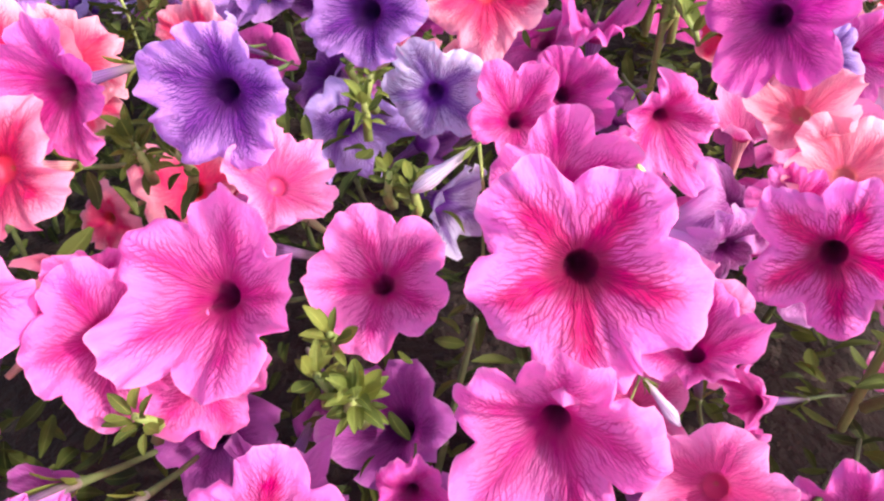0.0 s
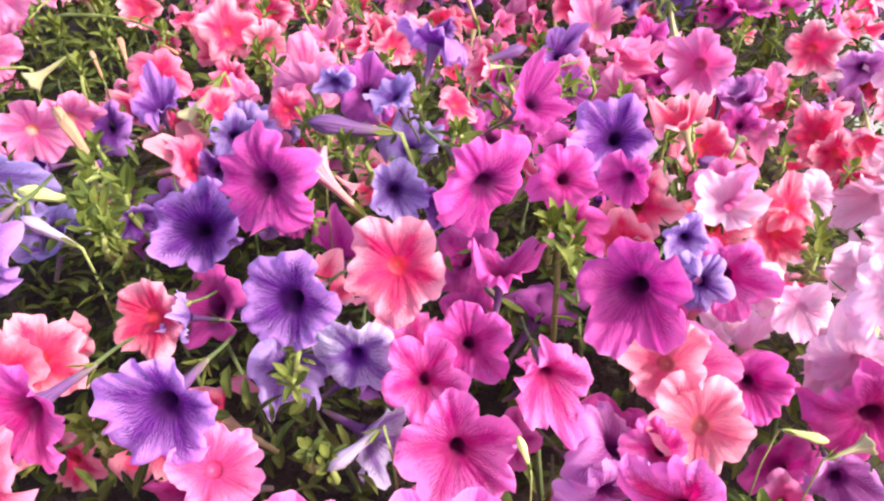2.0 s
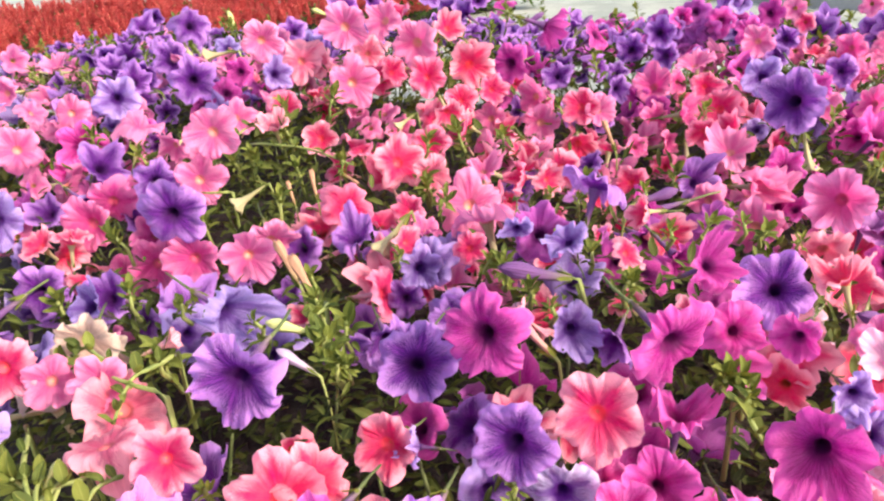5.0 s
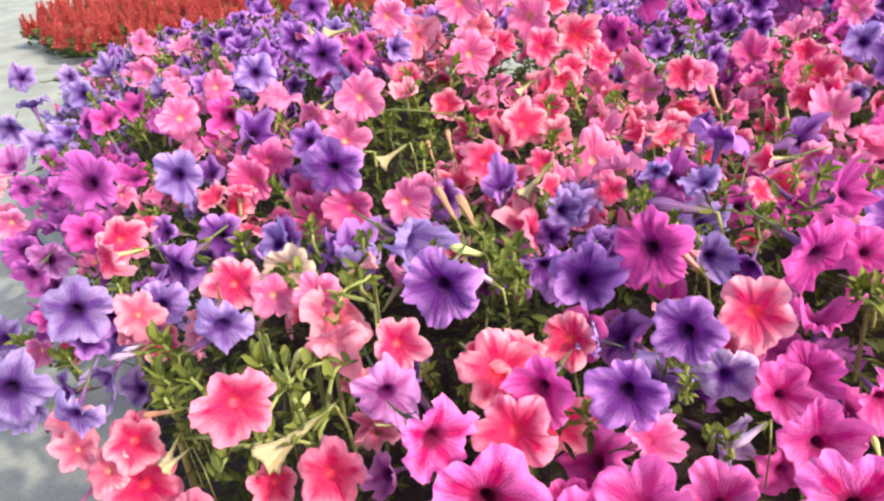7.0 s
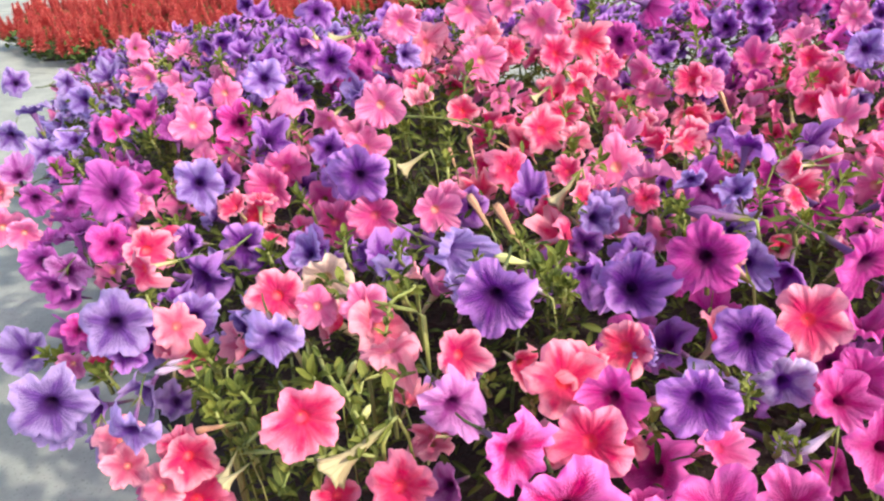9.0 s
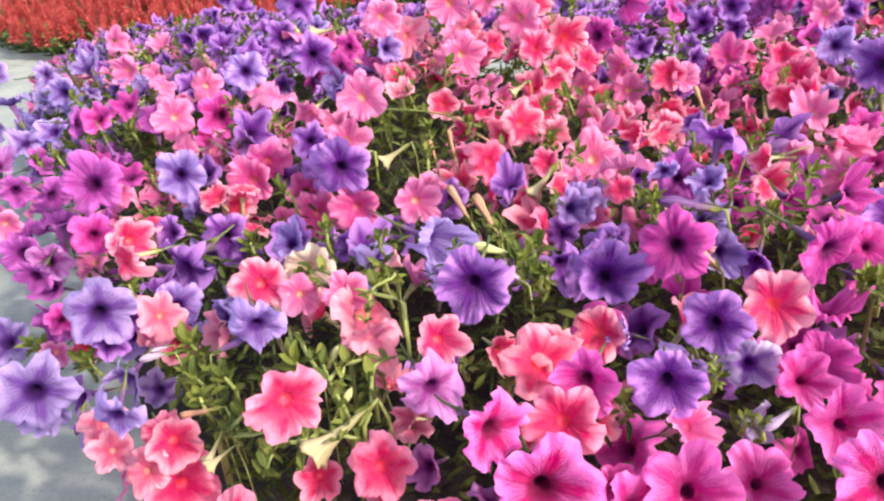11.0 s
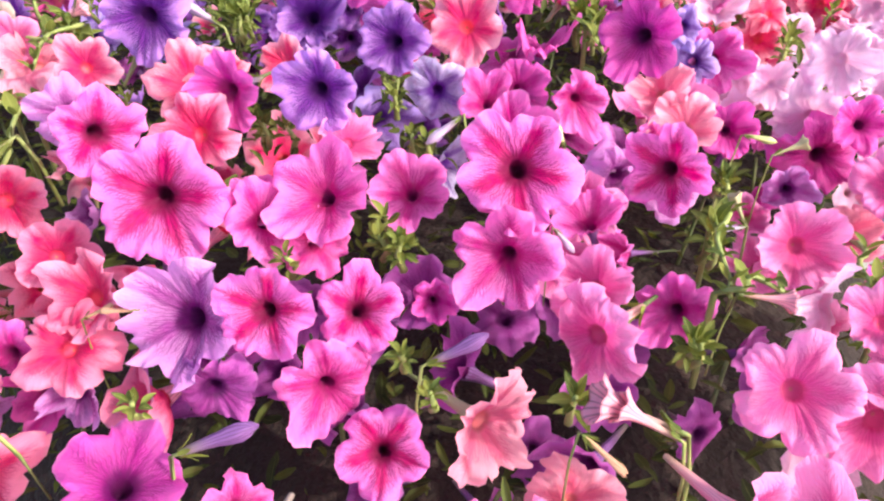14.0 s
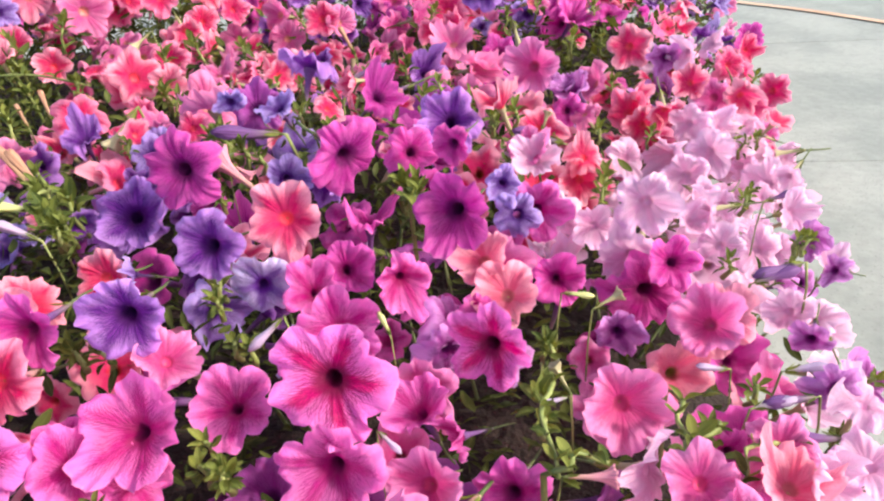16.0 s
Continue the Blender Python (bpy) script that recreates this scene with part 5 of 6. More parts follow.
sprig(-0.399, 0.817, 0.326, 0.041)
sprig(-0.431, 0.331, 0.312, 0.031)
sprig(-0.672, 0.724, 0.310, 0.030)
sprig(-0.979, 0.901, 0.332, 0.030)
sprig(-0.381, 1.126, 0.391, 0.044)
sprig(-0.130, 0.514, 0.369, 0.041)
sprig(0.001, 0.609, 0.377, 0.033)
sprig(-0.380, 0.968, 0.360, 0.050)
sprig(-0.348, 1.034, 0.379, 0.048)
sprig(-0.116, 0.901, 0.347, 0.042)
sprig(0.113, 0.568, 0.383, 0.021)
sprig(0.166, 0.855, 0.345, 0.026)
sprig(0.182, 0.463, 0.359, 0.028)
sprig(-0.130, 1.318, 0.399, 0.045)
sprig(-0.136, 0.465, 0.367, 0.027)
sprig(0.285, 0.906, 0.295, 0.023)
sprig(0.290, 0.611, 0.358, 0.025)
sprig(0.528, 1.067, 0.288, 0.037)
sprig(0.584, 1.069, 0.295, 0.031)
sprig(0.171, 1.642, 0.358, 0.047)
sprig(0.612, 1.787, 0.367, 0.037)
sprig(-0.862, 1.693, 0.368, 0.038)
sprig(-0.867, 2.132, 0.368, 0.050)
sprig(-0.297, 1.957, 0.368, 0.050)
sprig(-0.302, 0.930, 0.356, 0.039)
sprig(-0.189, 0.608, 0.361, 0.027)
sprig(-0.107, 0.648, 0.363, 0.021)
sprig(0.079, 0.776, 0.367, 0.020)
sprig(0.160, 0.659, 0.384, 0.020)
sprig(0.025, 0.557, 0.379, 0.024)
sprig(0.282, 1.070, 0.293, 0.027)
sprig(-0.018, 1.068, 0.353, 0.027)
sprig(0.345, 1.518, 0.337, 0.029)
sprig(0.383, 0.223, 0.281, 0.022)
sprig(0.525, 0.392, 0.282, 0.019)
sprig(0.512, 0.468, 0.289, 0.021)
sprig(0.520, 1.030, 0.314, 0.035)
sprig(0.547, 0.921, 0.266, 0.033)
sprig(0.374, 0.495, 0.319, 0.024)
sprig(0.517, 0.704, 0.267, 0.023)
sprig(0.625, 0.687, 0.256, 0.027)
sprig(-0.723, 0.477, 0.257, 0.029)
sprig(-0.607, 0.411, 0.288, 0.029)
sprig(-0.620, 0.543, 0.302, 0.030)
sprig(-0.465, 0.393, 0.327, 0.027)
sprig(-0.458, 0.358, 0.318, 0.019)
sprig(-0.060, 0.302, 0.342, 0.021)
sprig(0.040, 0.291, 0.334, 0.018)
sprig(-0.150, 0.321, 0.345, 0.018)
sprig(-0.585, 1.017, 0.351, 0.036)
sprig(-0.506, 0.651, 0.305, 0.030)
sprig(-0.282, 0.472, 0.358, 0.024)
sprig(-0.111, 0.884, 0.346, 0.033)
sprig(-0.238, 0.942, 0.359, 0.032)
sprig(-0.123, 0.456, 0.367, 0.019)
sprig(-0.365, 1.055, 0.381, 0.032)
sprig(-0.408, 0.961, 0.356, 0.030)
sprig(0.097, 0.901, 0.346, 0.027)
sprig(0.000, 0.600, 0.377, 0.026)
sprig(-0.170, 0.555, 0.367, 0.028)
sprig(-0.125, 0.459, 0.367, 0.029)
sprig(-0.214, 0.518, 0.365, 0.020)
sprig(0.243, 0.709, 0.368, 0.022)
sprig(0.318, 0.635, 0.351, 0.027)
sprig(0.169, 0.459, 0.360, 0.026)
sprig(0.110, 0.561, 0.383, 0.027)
sprig(0.043, 0.527, 0.378, 0.018)
sprig(0.353, 0.835, 0.285, 0.024)
sprig(0.286, 0.604, 0.358, 0.025)
sprig(0.177, 0.450, 0.357, 0.023)
sprig(0.376, 0.504, 0.320, 0.022)
sprig(0.449, 0.713, 0.280, 0.027)
sprig(0.082, 0.614, 0.385, 0.023)
sprig(-0.013, 0.613, 0.375, 0.023)
sprig(-0.390, 0.296, 0.305, 0.023)
sprig(0.016, 0.335, 0.347, 0.019)
sprig(-0.641, 0.530, 0.299, 0.028)
sprig(-0.307, 0.568, 0.351, 0.023)
sprig(0.249, 0.272, 0.306, 0.023)
sprig(0.227, 0.210, 0.299, 0.021)
sprig(0.024, 0.203, 0.310, 0.024)
sprig(0.014, 0.224, 0.316, 0.022)
sprig(0.194, 0.130, 0.292, 0.024)
sprig(0.340, 0.099, 0.280, 0.018)
sprig(0.623, 0.658, 0.256, 0.027)
sprig(0.648, 0.674, 0.253, 0.023)
sprig(0.530, 0.388, 0.281, 0.018)
sprig(0.436, 0.362, 0.290, 0.018)
sprig(0.744, 0.846, 0.272, 0.024)
sprig(0.472, 0.219, 0.270, 0.018)
sprig(0.523, 0.478, 0.287, 0.018)
sprig(-0.685, 0.713, 0.311, 0.025)
sprig(-0.864, 1.020, 0.351, 0.035)
sprig(-0.939, 0.902, 0.338, 0.024)
sprig(-1.116, 2.287, 0.368, 0.050)
sprig(-0.121, 1.327, 0.397, 0.035)
sprig(-0.964, 2.352, 0.368, 0.040)
sprig(0.178, 1.659, 0.360, 0.039)
sprig(0.298, 1.342, 0.319, 0.029)
sprig(0.844, 1.928, 0.366, 0.039)



# ---- blooms between and behind them ----
PTS = np.array([b[:3] for b in BLOOMS])
PK = [b[3] for b in BLOOMS]


def canopy(x, y):
    d = max(rim(x, y, BED), 0.0)
    base = 0.14 + 0.23 * (1 - math.exp(-d / 0.12))
    w = np.exp(-((PTS[:, 0] - x) ** 2 + (PTS[:, 1] - y) ** 2) / (2 * 0.09 ** 2))
    return float((base * 0.5 + (w * PTS[:, 2]).sum()) / (0.5 + w.sum()))


shoot_rng = random.Random(23)
extra = 0
while extra < 62:
    x, y = shoot_rng.uniform(-1.4, 1.1), shoot_rng.uniform(0.5, 2.3)
    if rim(x, y, BED) < 0.07 or np.min(np.hypot(PTS[:, 0] - x, PTS[:, 1] - y)) < 0.03 or any(math.hypot(x - q[0], y - q[1]) < 0.05 for q in SHOOTS):
        continue
    sprig(x, y, canopy(x, y) + 0.006, shoot_rng.uniform(0.026, 0.04), shoot_rng.uniform(-0.4, 0.4), shoot_rng.uniform(-0.6, 0.1))
    extra += 1

HOLES = [(-0.10, 0.24), (-0.05, 0.23), (-0.03, 0.22), (-0.01, 0.28), (0.05, 0.17), (0.07, 0.18), (0.20, 0.25), (0.19, 0.23), (0.27, 0.19), (0.26, 0.24), (0.20, 0.19), (0.06, 0.20), (0.05, 0.25), (0.03, 0.25), (0.21, 0.24), (0.19, 0.25), (-0.08, 0.23), (-0.01, 0.21), (-0.04, 0.56), (-0.20, 0.73), (0.16, 0.50), (-0.37, 0.40), (-0.38, 0.74), (-0.20, 0.13), (-0.18, 0.11), (0.10, 0.14), (0.11, 0.12), (0.14, 0.10), (0.06, 0.22), (-0.02, 0.11), (0.19, 0.13), (0.20, 0.10), (0.00, 0.17), (-0.17, 0.20), (0.06, 0.25), (0.13, 0.28), (0.20, 0.24), (-0.06, 0.23), (-0.06, 0.22), (0.05, 0.23)]  # dark gaps between the blooms


def gap_at(x, y, r=0.036):
    return any((x - a_) ** 2 + (y - b_) ** 2 < r * r for a_, b_ in HOLES)


fill_rng = random.Random(11)
FILL = []
for _ in range(16000):
    x, y = fill_rng.uniform(-1.95, 1.3), fill_rng.uniform(-0.25, 2.65)
    d = rim(x, y, BED)
    if d < 0.0:
        continue
    hole = gap_at(x, y)
    near = y < 0.55 and x > -0.35
    gap = 0.040
    # fillers at y < 0.04, mostly out of view, stand higher to shade the gaps
    z = canopy(x, y) - (fill_rng.uniform(0.10, 0.16) if hole else fill_rng.uniform(0.0, 0.04) if y < 0.04 else fill_rng.uniform(0.035, 0.10) if near else fill_rng.uniform(0.03, 0.07))
    p = np.array((x, y, z))
    if np.min(np.linalg.norm(PTS - p, axis=1)) < gap:
        continue
    if any((x - q[0]) ** 2 + (y - q[1]) ** 2 < (q[3] * (1.9 if q[3] > 0.04 else 1.3)) ** 2 for q in SHOOTS):
        continue
    if FILL and min((x - q[0]) ** 2 + (y - q[1]) ** 2 for q in FILL) < gap * gap:
        continue
    dist = np.linalg.norm(PTS[:, :2] - p[:2], axis=1)
    kind = PK[int(fill_rng.choice(np.argsort(dist)[:4]))]
    # gaps get purple petals only, their dark tone also standing in for shade
    if hole:
        kind = "pu"
    FILL.append((x, y, z, kind))
    out = Vector((0.9 * fill_rng.uniform(-1, 1), -0.4 + 0.9 * fill_rng.uniform(-1, 1), 0.6 + 0.6 * fill_rng.uniform(-1, 1)))
    if d < 0.2:
        out += Vector((x + 0.1, y - 1.0, 0)).normalized() * 0.5
    FAR.append((kind, fill_rng.choice(FORM_OF[fill_rng.choice("ofddccc")]), facing((x, y, z), out, fill_rng.uniform(0, 6.28), fill_rng.uniform(0.020, 0.034))))

order = list(KINDS)
heap = Heap()
for kind, shape, m in FAR:
    heap.add(SHAPES[(shape, True)], m, order.index(kind))
tagged(new("petunia_blooms", heap.mesh("petunia_blooms", [PETAL_FAR[k] for k in order])), "crowded mixed petunia blooms deeper in the bed", "petunias", kind="stuff")
heap = Heap()
tk = list(TUBES)
small_trumpet = rings([(0.055, -1.45), (0.09, -0.9), (0.115, -0.40), (0.19, -0.10), (0.21, -0.04)], 8)
for kind, shape, m in FAR:
    heap.add(small_trumpet, m, tk.index(TUBE_OF[kind]))
tagged(new("petunia_trumpets", heap.mesh("petunia_trumpets", [TUBE[k] for k in tk])), "slender trumpets behind the crowded blooms", "petunias", kind="stuff")

# ---- leaves under the blooms ----
leaf_rng = random.Random(5)
LEAVES = [leaf_shape(1.0, 0.17, 0.35, 0.25, 4), leaf_shape(1.0, 0.21, 0.2, -0.2, 4), leaf_shape(1.0, 0.13, 0.5, 0.1, 4)]
heap = Heap()
count = 0
while count < 22000:
    x, y = leaf_rng.uniform(-1.95, 1.3), leaf_rng.uniform(-0.28, 2.65)
    d = rim(x, y, BED)
    if d < 0.045 or (y > 1.2 and leaf_rng.random() < 0.2):
        continue
    if leaf_rng.random() < 0.30:
        q = leaf_rng.choice(SHOOTS)
        x, y = q[0] + leaf_rng.gauss(0, q[3] * 1.25), q[1] + leaf_rng.gauss(0, q[3] * 1.25)
        d = rim(x, y, BED)
        if d < 0.045:
            continue
        top = min(q[2], canopy(x, y)) - 0.004
    else:
        top = canopy(x, y) - (0.16 if y < 0.5 and x > -0.25 else 0.12 if y < 0.62 and x > -0.40 else 0.03)
    z = top - abs(leaf_rng.gauss(0, 0.05)) if leaf_rng.random() < 0.7 else leaf_rng.uniform(0.06, top)
    close = (np.abs(PTS[:, 0] - x) < 0.036) & (np.abs(PTS[:, 1] - y) < 0.036)
    if close.any() and z > PTS[close, 2].min() - 0.04:
        continue
    if y < 0.6 and d < 0.09 and x < 0:
        continue
    if y < 0.5 and x > -0.3 and leaf_rng.random() < 0.72:
        continue
    if gap_at(x, y) and z > top - 0.07:
        continue
    m = pose(x, y, z, leaf_rng.uniform(-30, 60), leaf_rng.uniform(-35, 35), leaf_rng.uniform(0, 360)) @ Matrix.Scale(leaf_rng.uniform(0.015, 0.028) * (1.15 if y > 1.0 else 0.95 if y > 0.6 else 0.8), 4)
    heap.add(LEAVES[count % 3], m)
    count += 1
count = 0
while count < 1800:
    x, y = leaf_rng.uniform(-0.7, 0.8), leaf_rng.uniform(-0.28, 0.9)
    if rim(x, y, BED) < (0.08 if x < 0 else 0.03):
        continue
    z = leaf_rng.uniform(0.13, max(0.16, canopy(x, y) - (0.22 if gap_at(x, y) else 0.17)))
    heap.add(LEAVES[count % 3], pose(x, y, z, leaf_rng.uniform(-25, 35), leaf_rng.uniform(-30, 30), leaf_rng.uniform(0, 360)) @ Matrix.Scale(leaf_rng.uniform(0.018, 0.030), 4))
    count += 1
tagged(new("petunia_foliage", heap.mesh("petunia_foliage", [LEAF_SHADED])), "sticky grey-green petunia leaves, coloured darker for the shade under the blooms", "foliage", kind="stuff")
heap = Heap()
for _ in range(420):
    x, y = leaf_rng.uniform(-1.9, 1.25), leaf_rng.uniform(-0.2, 2.6)
    if rim(x, y, BED) < 0.05:
        continue
    top = canopy(x, y) - leaf_rng.uniform(0.07, 0.14)
    sx, sy = leaf_rng.uniform(-0.06, 0.06), leaf_rng.uniform(-0.06, 0.06)
    v_, f_ = tube_path([(x, y, 0.05), (x + sx * 0.3, y + sy * 0.3, top * 0.5), (x + sx, y + sy, top)], [0.0028, 0.0024, 0.0016], 5)
    heap.add((v_, f_, [(0, 0)] * sum(len(f) for f in f_)), Matrix.Identity(4))
tagged(new("petunia_stems", heap.mesh("petunia_stems", [STALK])), "thin hairy green petunia stems", "stems", kind="stuff")

# ---- buds, furled and fading trumpets ----
BUD_MESH = {}
BUD_WORDS = {"cream": "pale cream petunia trumpet seen from its side", "brown": "withered brown-pink petunia bloom", "dark": "furled dark purple petunia bud",
             "rose": "half-open pink petunia bud", "lilac": "furled lilac petunia with dark stripes", "green": "slim green petunia bud"}


def bud_mesh(colour, seed):
    rng = random.Random(seed)
    prof = [(0.035, 0.0), (0.055, 0.12), (0.07, 0.3), (0.085, 0.5), (0.115, 0.68), (0.12, 0.8), (0.085, 0.92), (0.03, 1.0), (0.004, 1.02)]
    if colour in ("cream", "rose"):
        prof = [(0.035, 0.0), (0.048, 0.2), (0.055, 0.42), (0.075, 0.6), (0.105, 0.74), (0.16, 0.85), (0.22, 0.93), (0.26, 0.98), (0.22, 0.97), (0.11, 0.82), (0.05, 0.64)]
    if colour == "brown":
        prof = [(0.03, 0.0), (0.045, 0.15), (0.05, 0.35), (0.055, 0.55), (0.07, 0.72), (0.085, 0.85), (0.075, 0.95), (0.05, 1.0), (0.03, 0.96)]
    verts, faces, uvs = rings(prof, 20)
    out = []
    for i, (x, y, z) in enumerate(verts):
        t = math.atan2(y, x)
        q = 1 + (0.16 * math.sin(5 * t + 5 * z) + 0.06 * math.sin(11 * t)) * min(1, z * 1.4)
        out.append((x * q + 0.05 * z * z, y * q, z + 0.03 * math.sin(5 * t) * z * z))
    return mesh_of("trumpet", out, faces, uvs, [TUBE[colour]])


BUD_CALYX = []
for s in range(3):
    v_, f_, u_ = sepals(20 + s)
    BUD_CALYX.append(mesh_of("calyx", [(x * 0.62, y * 0.62, (z + 1.38) * 0.62 - 0.01) for x, y, z in v_], f_, u_, [LEAF]))


def bud(colour, x, y, z, length, dx, dy, dz):
    """A furled bloom from its foot at x, y, z towards d."""
    n_ = len(BUD_MESH) % 3
    if (colour, n_) not in BUD_MESH:
        BUD_MESH[(colour, n_)] = bud_mesh(colour, n_)
    root = tagged(new("petunia_bud"), BUD_WORDS[colour], "petunia bud", "petunia buds")
    root.empty_display_size = 0.01
    root.matrix_basis = facing((x, y, z), (dx, dy, dz), x * 40, length)
    part("trumpet", BUD_MESH[(colour, n_)], root)
    part("calyx", BUD_CALYX[n_], root, None, "narrow green sepals")
    local = root.matrix_basis.to_3x3().inverted() @ Vector((0, 0, -0.07))
    v_, f_ = tube_path([(0, 0, 0.02), (0, 0, -0.12), Vector((0, 0, -0.25)) + local * 0.4, Vector((0, 0, -0.3)) + local], [0.04, 0.03, 0.026, 0.026], 6)
    part("stalk", mesh_of("stalk", v_, f_, None, [STEM]), root)


bud("green", -0.861, 2.149, 0.358, 0.062, -0.45, 0.34, 0.83)
bud("green", -0.582, 2.221, 0.374, 0.062, -0.94, 0.04, 0.33)
bud("brown", -0.171, 0.568, 0.356, 0.058, -0.42, 0.34, 0.84)
bud("rose", 0.044, 0.479, 0.371, 0.050, -0.69, 0.23, 0.68)
bud("dark", 0.345, 0.546, 0.349, 0.054, -0.94, 0.04, 0.34)
bud("dark", 0.002, 1.948, 0.371, 0.062, 0.87, 0.26, 0.41)
bud("dark", 0.131, 1.830, 0.363, 0.062, 0.64, 0.37, 0.67)
bud("dark", 0.140, 0.761, 0.378, 0.049, 0.95, 0.18, 0.25)
bud("cream", -0.324, 0.862, 0.365, 0.049, -0.83, -0.35, -0.45)
bud("cream", -0.149, 1.055, 0.401, 0.035, -0.78, -0.38, -0.49)
bud("cream", -0.106, 0.709, 0.389, 0.052, -0.59, -0.44, -0.68)
bud("cream", -0.562, 1.403, 0.437, 0.062, -0.97, -0.19, -0.12)
bud("cream", 0.437, 1.114, 0.339, 0.062, 0.15, -0.45, -0.88)
bud("green", -0.152, 0.496, 0.377, 0.041, -0.95, 0.00, 0.30)
bud("lilac", -0.139, 0.449, 0.372, 0.035, -0.83, 0.12, 0.54)
bud("dark", 0.061, 0.568, 0.391, 0.062, -0.99, -0.05, 0.15)
bud("rose", 0.022, 0.495, 0.396, 0.022, 0.77, -0.29, -0.57)
bud("cream", 0.336, 0.588, 0.349, 0.021, 0.48, 0.35, 0.80)
bud("brown", -0.224, 0.885, 0.371, 0.025, 0.88, -0.20, -0.43)
bud("brown", -0.254, 0.857, 0.344, 0.042, -0.25, 0.37, 0.90)
bud("brown", -0.280, 0.842, 0.343, 0.034, -0.30, 0.35, 0.89)
bud("brown", -0.166, 0.990, 0.383, 0.019, -0.88, -0.36, -0.32)
bud("brown", 0.159, 1.126, 0.311, 0.052, -0.33, 0.36, 0.87)
bud("dark", 0.276, 1.859, 0.394, 0.032, -0.66, -0.43, -0.61)
bud("dark", -0.430, 0.372, 0.341, 0.034, 0.91, 0.29, 0.31)
bud("lilac", -0.479, 0.380, 0.334, 0.030, -0.96, -0.28, -0.02)
bud("brown", -0.405, 0.317, 0.323, 0.035, -0.95, -0.31, -0.08)
bud("cream", -0.392, 0.286, 0.322, 0.026, -0.35, -0.56, -0.75)
bud("cream", -0.262, 0.300, 0.345, 0.062, -0.73, -0.55, -0.45)
bud("green", -0.315, 0.348, 0.339, 0.026, 0.45, 0.46, 0.76)
bud("green", -0.294, 0.302, 0.331, 0.026, 0.53, 0.45, 0.72)
bud("lilac", -0.482, 0.388, 0.337, 0.020, -0.94, -0.35, -0.08)
bud("dark", -0.554, 0.336, 0.305, 0.029, -0.18, -0.55, -0.81)
bud("rose", -0.299, 0.471, 0.369, 0.036, 0.91, 0.29, 0.30)
bud("cream", -0.379, 0.277, 0.316, 0.026, -0.74, -0.51, -0.43)
bud("brown", -0.155, 0.148, 0.313, 0.018, 0.92, 0.19, 0.34)
bud("lilac", 0.064, 0.298, 0.357, 0.029, -0.77, -0.41, -0.48)
bud("rose", 0.168, 0.073, 0.293, 0.036, -0.85, 0.27, 0.45)
bud("rose", 0.226, 0.161, 0.309, 0.028, 0.98, -0.17, -0.05)
bud("dark", 0.043, 0.121, 0.299, 0.036, 0.91, 0.16, 0.38)
bud("brown", -0.123, 0.151, 0.316, 0.022, -1.00, -0.08, 0.02)
bud("cream", 0.296, 0.308, 0.315, 0.023, 0.93, 0.10, 0.35)
bud("lilac", 0.244, 0.219, 0.315, 0.018, -0.99, -0.17, 0.02)
bud("lilac", 0.121, 0.206, 0.326, 0.018, 0.62, -0.58, -0.53)
bud("dark", -0.169, 0.065, 0.310, 0.040, -0.26, -0.67, -0.70)
bud("lilac", -0.214, 0.072, 0.299, 0.023, -0.80, -0.49, -0.34)
bud("dark", -0.081, 0.068, 0.294, 0.041, 0.94, 0.22, 0.27)
bud("rose", 0.170, 0.078, 0.292, 0.048, -0.91, 0.16, 0.37)
bud("brown", 0.120, 0.067, 0.304, 0.027, 0.74, -0.46, -0.50)
bud("cream", 0.250, 0.231, 0.308, 0.022, -0.40, 0.43, 0.81)
bud("dark", 0.527, 0.456, 0.297, 0.029, 0.98, -0.05, 0.21)
bud("dark", 0.444, 0.332, 0.295, 0.039, 0.98, -0.03, 0.21)
bud("green", 0.275, 0.319, 0.325, 0.022, 0.96, -0.26, -0.08)
bud("lilac", 0.360, 0.174, 0.295, 0.021, 0.98, -0.20, 0.02)
bud("lilac", 0.369, 0.202, 0.292, 0.028, 0.99, -0.08, 0.12)
bud("brown", -0.208, 0.624, 0.349, 0.055, -0.51, 0.47, 0.72)
bud("green", 0.137, 0.290, 0.335, 0.018, -0.26, 0.41, 0.87)
bud("dark", 0.486, 0.337, 0.303, 0.042, -0.99, -0.01, -0.12)
bud("dark", 0.409, 0.199, 0.295, 0.034, -1.00, 0.06, -0.01)
bud("dark", 0.407, 0.166, 0.290, 0.034, -0.98, 0.14, 0.13)
bud("lilac", 0.409, 0.230, 0.292, 0.030, 0.99, -0.13, 0.11)
bud("lilac", 0.366, 0.235, 0.299, 0.022, -0.98, 0.12, 0.18)


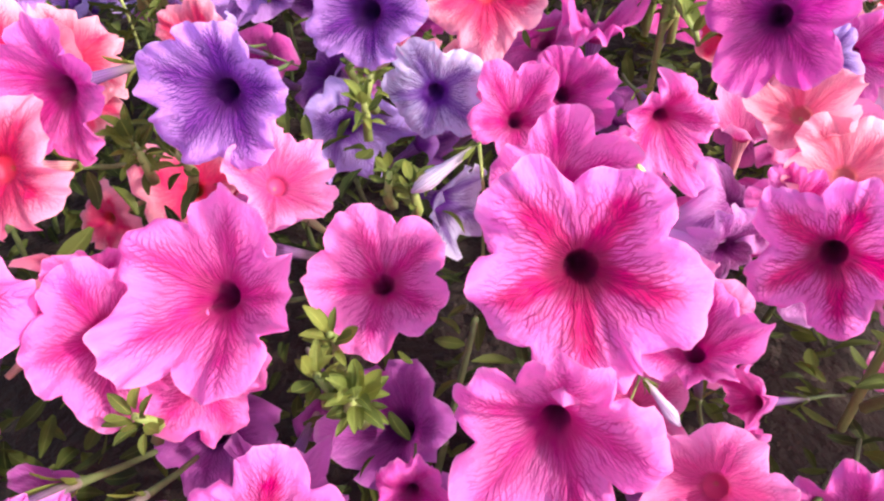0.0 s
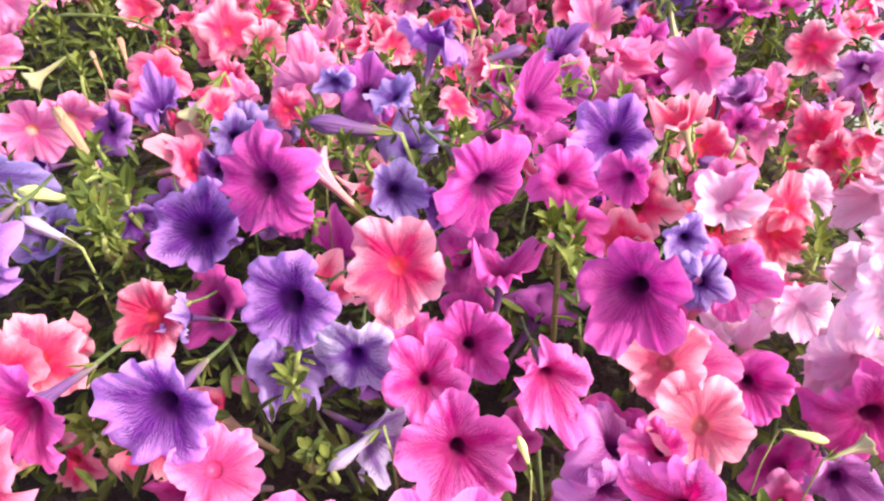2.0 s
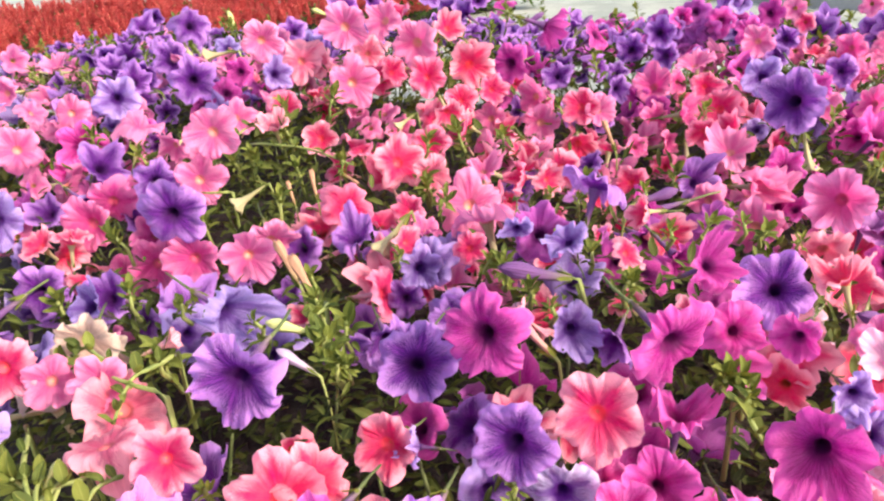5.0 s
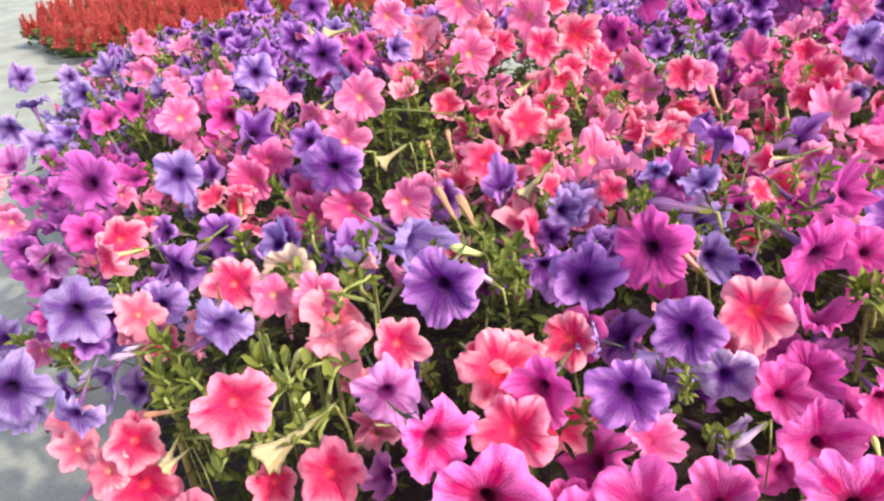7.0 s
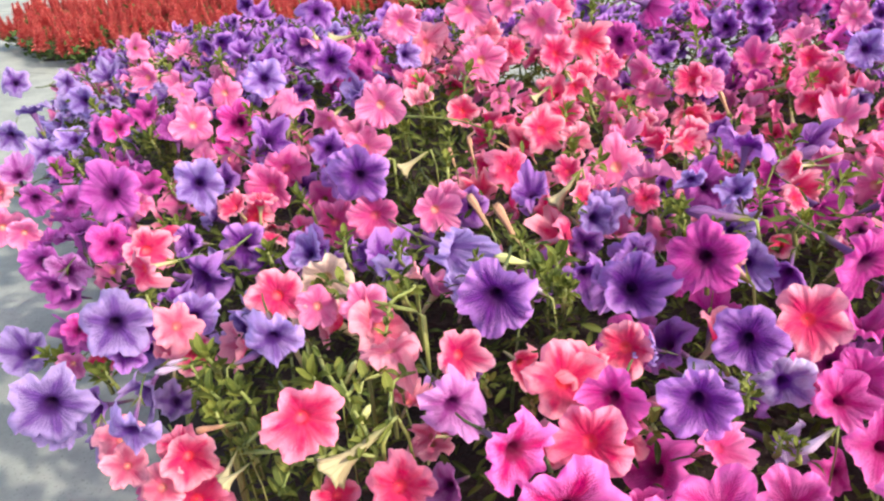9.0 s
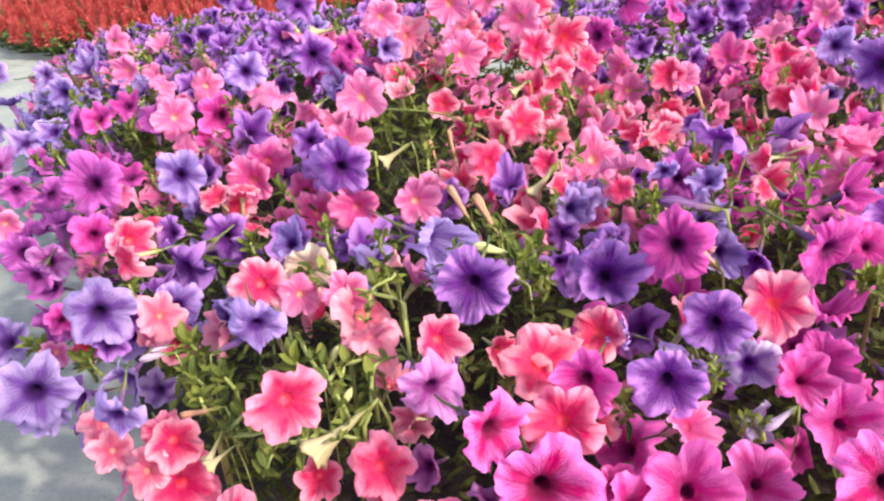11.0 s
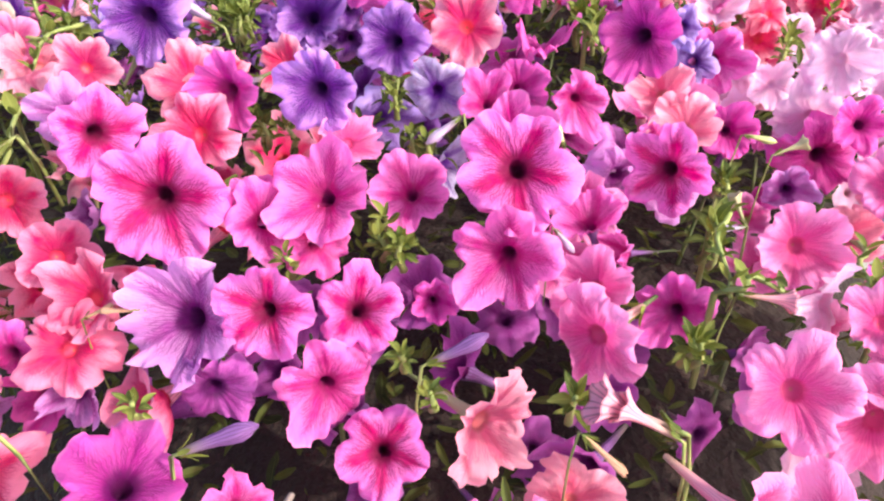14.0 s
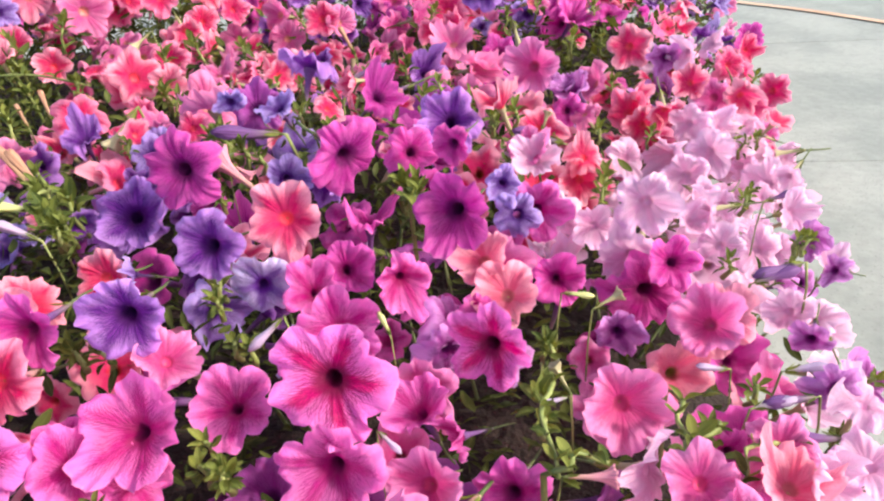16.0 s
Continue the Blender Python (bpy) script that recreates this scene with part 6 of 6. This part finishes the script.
# ---- long bare stems that arch over the gaps ----
def long_stem(x0, y0, z0, x1, y1, z1, sag):
    rng = random.Random(int(x0 * 997) + int(y1 * 991))
    root = tagged(new("petunia_runner"), "long green petunia runner arching between the blooms", "runner", "petunia runners")
    root.empty_display_size = 0.01
    root.matrix_basis = pose(x0, y0, z0)
    end = Vector((x1 - x0, y1 - y0, z1 - z0))
    pts = [end * (k / 8) + Vector((0.004 * math.sin(k), 0.004 * math.cos(k * 1.3), sag * 4 * (k / 8) * (1 - k / 8))) for k in range(9)]
    v_, f_ = tube_path([Vector((0, 0, -0.08))] + pts, [0.0022] * 2 + [0.0021 - 0.0001 * k for k in range(8)], 7)
    part("stem", mesh_of("stem", v_, f_, None, [STEM]), root)
    for k in (2, 4, 6, 7, 8):
        for side in (0, 180):
            m = Matrix.Translation(pts[k]) @ pose(0, 0, 0, rng.uniform(15, 60), 0, rng.uniform(0, 90) + side) @ Matrix.Scale(rng.uniform(0.010, 0.020), 4)
            part("leaf", SPRIG_LEAF[(k + side) % 3], root, m)


long_stem(-0.300, 0.373, 0.348, -0.318, 0.261, 0.312, 0.012)
long_stem(-0.278, 0.364, 0.349, -0.299, 0.321, 0.334, 0.012)
long_stem(-0.406, 0.297, 0.306, -0.346, 0.308, 0.322, 0.012)
long_stem(-0.305, 0.287, 0.323, -0.352, 0.260, 0.304, 0.012)
long_stem(-0.273, 0.483, 0.363, -0.292, 0.406, 0.355, 0.012)
long_stem(-0.401, 0.294, 0.306, -0.273, 0.283, 0.327, 0.012)
long_stem(-0.276, 0.283, 0.327, -0.327, 0.369, 0.343, 0.012)
long_stem(-0.268, 0.288, 0.330, -0.259, 0.365, 0.351, 0.012)
long_stem(-0.367, 0.405, 0.346, -0.282, 0.295, 0.330, 0.012)
long_stem(-0.255, 0.425, 0.362, -0.376, 0.474, 0.350, 0.012)
long_stem(-0.307, 0.460, 0.359, -0.386, 0.503, 0.348, 0.012)
long_stem(-0.400, 1.005, 0.374, -0.224, 0.942, 0.362, 0.012)
long_stem(-0.377, 1.096, 0.383, -0.435, 1.003, 0.371, 0.012)
long_stem(-0.383, 0.883, 0.345, -0.445, 0.856, 0.333, 0.012)
long_stem(-0.160, 0.553, 0.371, -0.149, 0.480, 0.371, 0.012)
long_stem(0.241, 0.259, 0.309, 0.219, 0.171, 0.299, 0.012)
long_stem(0.320, 0.229, 0.293, 0.309, 0.165, 0.290, 0.012)
long_stem(0.215, 0.170, 0.299, 0.257, 0.176, 0.296, 0.012)
long_stem(0.343, 0.197, 0.287, 0.292, 0.160, 0.291, 0.012)
long_stem(0.379, 0.182, 0.283, 0.326, 0.151, 0.287, 0.012)
long_stem(0.044, 0.856, 0.356, 0.049, 0.650, 0.385, 0.012)
long_stem(0.174, 0.446, 0.361, 0.179, 0.410, 0.352, 0.012)


# ---- red salvia bed behind ----
SALVIA_BED = [(0.22, 4.76), (-0.3, 4.5), (-1.4, 3.6), (-2.25, 3.1), (-3.0, 3.35), (-3.3, 3.6), (-3.95, 4.75), (-2.3, 5.1), (-1.2, 5.05), (-0.3, 5.0)]


def salvia_leaves(seed):
    rng = random.Random(seed)
    green = Heap()
    lf = leaf_shape(1.0, 0.3, 0.3, -0.2, 3)
    for k in range(60):
        green.add(lf, pose(rng.uniform(-0.08, 0.08), rng.uniform(-0.08, 0.08), rng.uniform(0.01, 0.12), rng.uniform(-20, 45), rng.uniform(-20, 20), rng.uniform(0, 360)) @ Matrix.Scale(rng.uniform(0.03, 0.05), 4))
    return green.mesh("foliage", [SALVIA_LEAF])


def salvia_spike(seed):
    rng = random.Random(seed)
    red = Heap()
    floret = leaf_shape(1.0, 0.34, 0.6, 0.3, 2)
    for k in range(42):
        q = k / 42
        r = 0.034 * (1 - q * 0.6) * rng.uniform(0.8, 1.2)
        red.add(floret, Matrix.Translation((0, 0, -0.13 + 0.12 * q)) @ Matrix.Rotation(radians(k * 137.5), 4, "Z") @ Matrix.Rotation(radians(25 + 40 * q), 4, "X") @ Matrix.Scale(r, 4))
    return red.mesh("flower_spike", [SALVIA_RED])


SALVIA_GREEN = [salvia_leaves(s) for s in range(4)]
SALVIA_SPIKE = [salvia_spike(s) for s in range(5)]
salvia_rng = random.Random(2)
spots = []
for _ in range(6000):
    x, y = salvia_rng.uniform(-4.0, 0.2), salvia_rng.uniform(2.6, 5.2)
    if rim(x, y, SALVIA_BED) > 0.03 and all((x - a_) ** 2 + (y - b_) ** 2 > 0.15 ** 2 for a_, b_ in spots):
        spots.append((x, y))
for i, (x, y) in enumerate(spots):
    root = tagged(new("salvia"), "scarlet salvia plant with upright flower spikes", "salvia", "scarlet salvia bed")
    root.matrix_basis = pose(x, y, 0.0, 0, 0, salvia_rng.uniform(0, 360)) @ Matrix.Scale(salvia_rng.uniform(0.9, 1.1), 4)
    part("foliage", SALVIA_GREEN[i % 4], root, None, "dark green leaves")
    for k in range(8):
        h_ = 0.215 - 0.035 * salvia_rng.random()
        part("flower_spike", SALVIA_SPIKE[(i + k) % 5], root, pose(salvia_rng.uniform(-0.075, 0.075), salvia_rng.uniform(-0.075, 0.075), h_, salvia_rng.uniform(-14, 14), salvia_rng.uniform(-14, 14), 45 * k))
mound(SALVIA_BED, 0.12, 0.01, "salvia_soil", "dark soil under the scarlet salvias")

basin = tagged(new("fountain"), "low round granite fountain basin with a pale ledge", "fountain")
basin_me = wall_arc("basin_wall", FOUNTAIN, [(FR, -0.02), (FR, 0.17), (FR - 0.02, 0.19), (FR - 0.03, 0.215), (FR - 0.40, 0.215), (FR - 0.42, 0.19), (FR - 0.42, 0.0)], 0, 360, [BASIN, LEDGE], "", "")
part("basin_wall", basin_me, basin)
WATER = Nodes("fountain_water")
WATER.put(WATER.b.inputs["Base Color"], (0.05, 0.06, 0.065))
WATER.b.inputs["Roughness"].default_value = 0.35
WATER.b.inputs["Specular IOR Level"].default_value = 0.1
WATER.bump(WATER.noise(WATER.pos(), 9.0, 3.0), 0.3, 0.02)
water_me = mesh_of("water", [(FOUNTAIN[0] + (FR - 0.42) * math.cos(2 * math.pi * i / 64), FOUNTAIN[1] + (FR - 0.42) * math.sin(2 * math.pi * i / 64), 0.15) for i in range(64)], [tuple(range(64))], [(0, 0)] * 64, [WATER.mat], smooth=False)
part("water", water_me, basin, None, "dark rippled water")
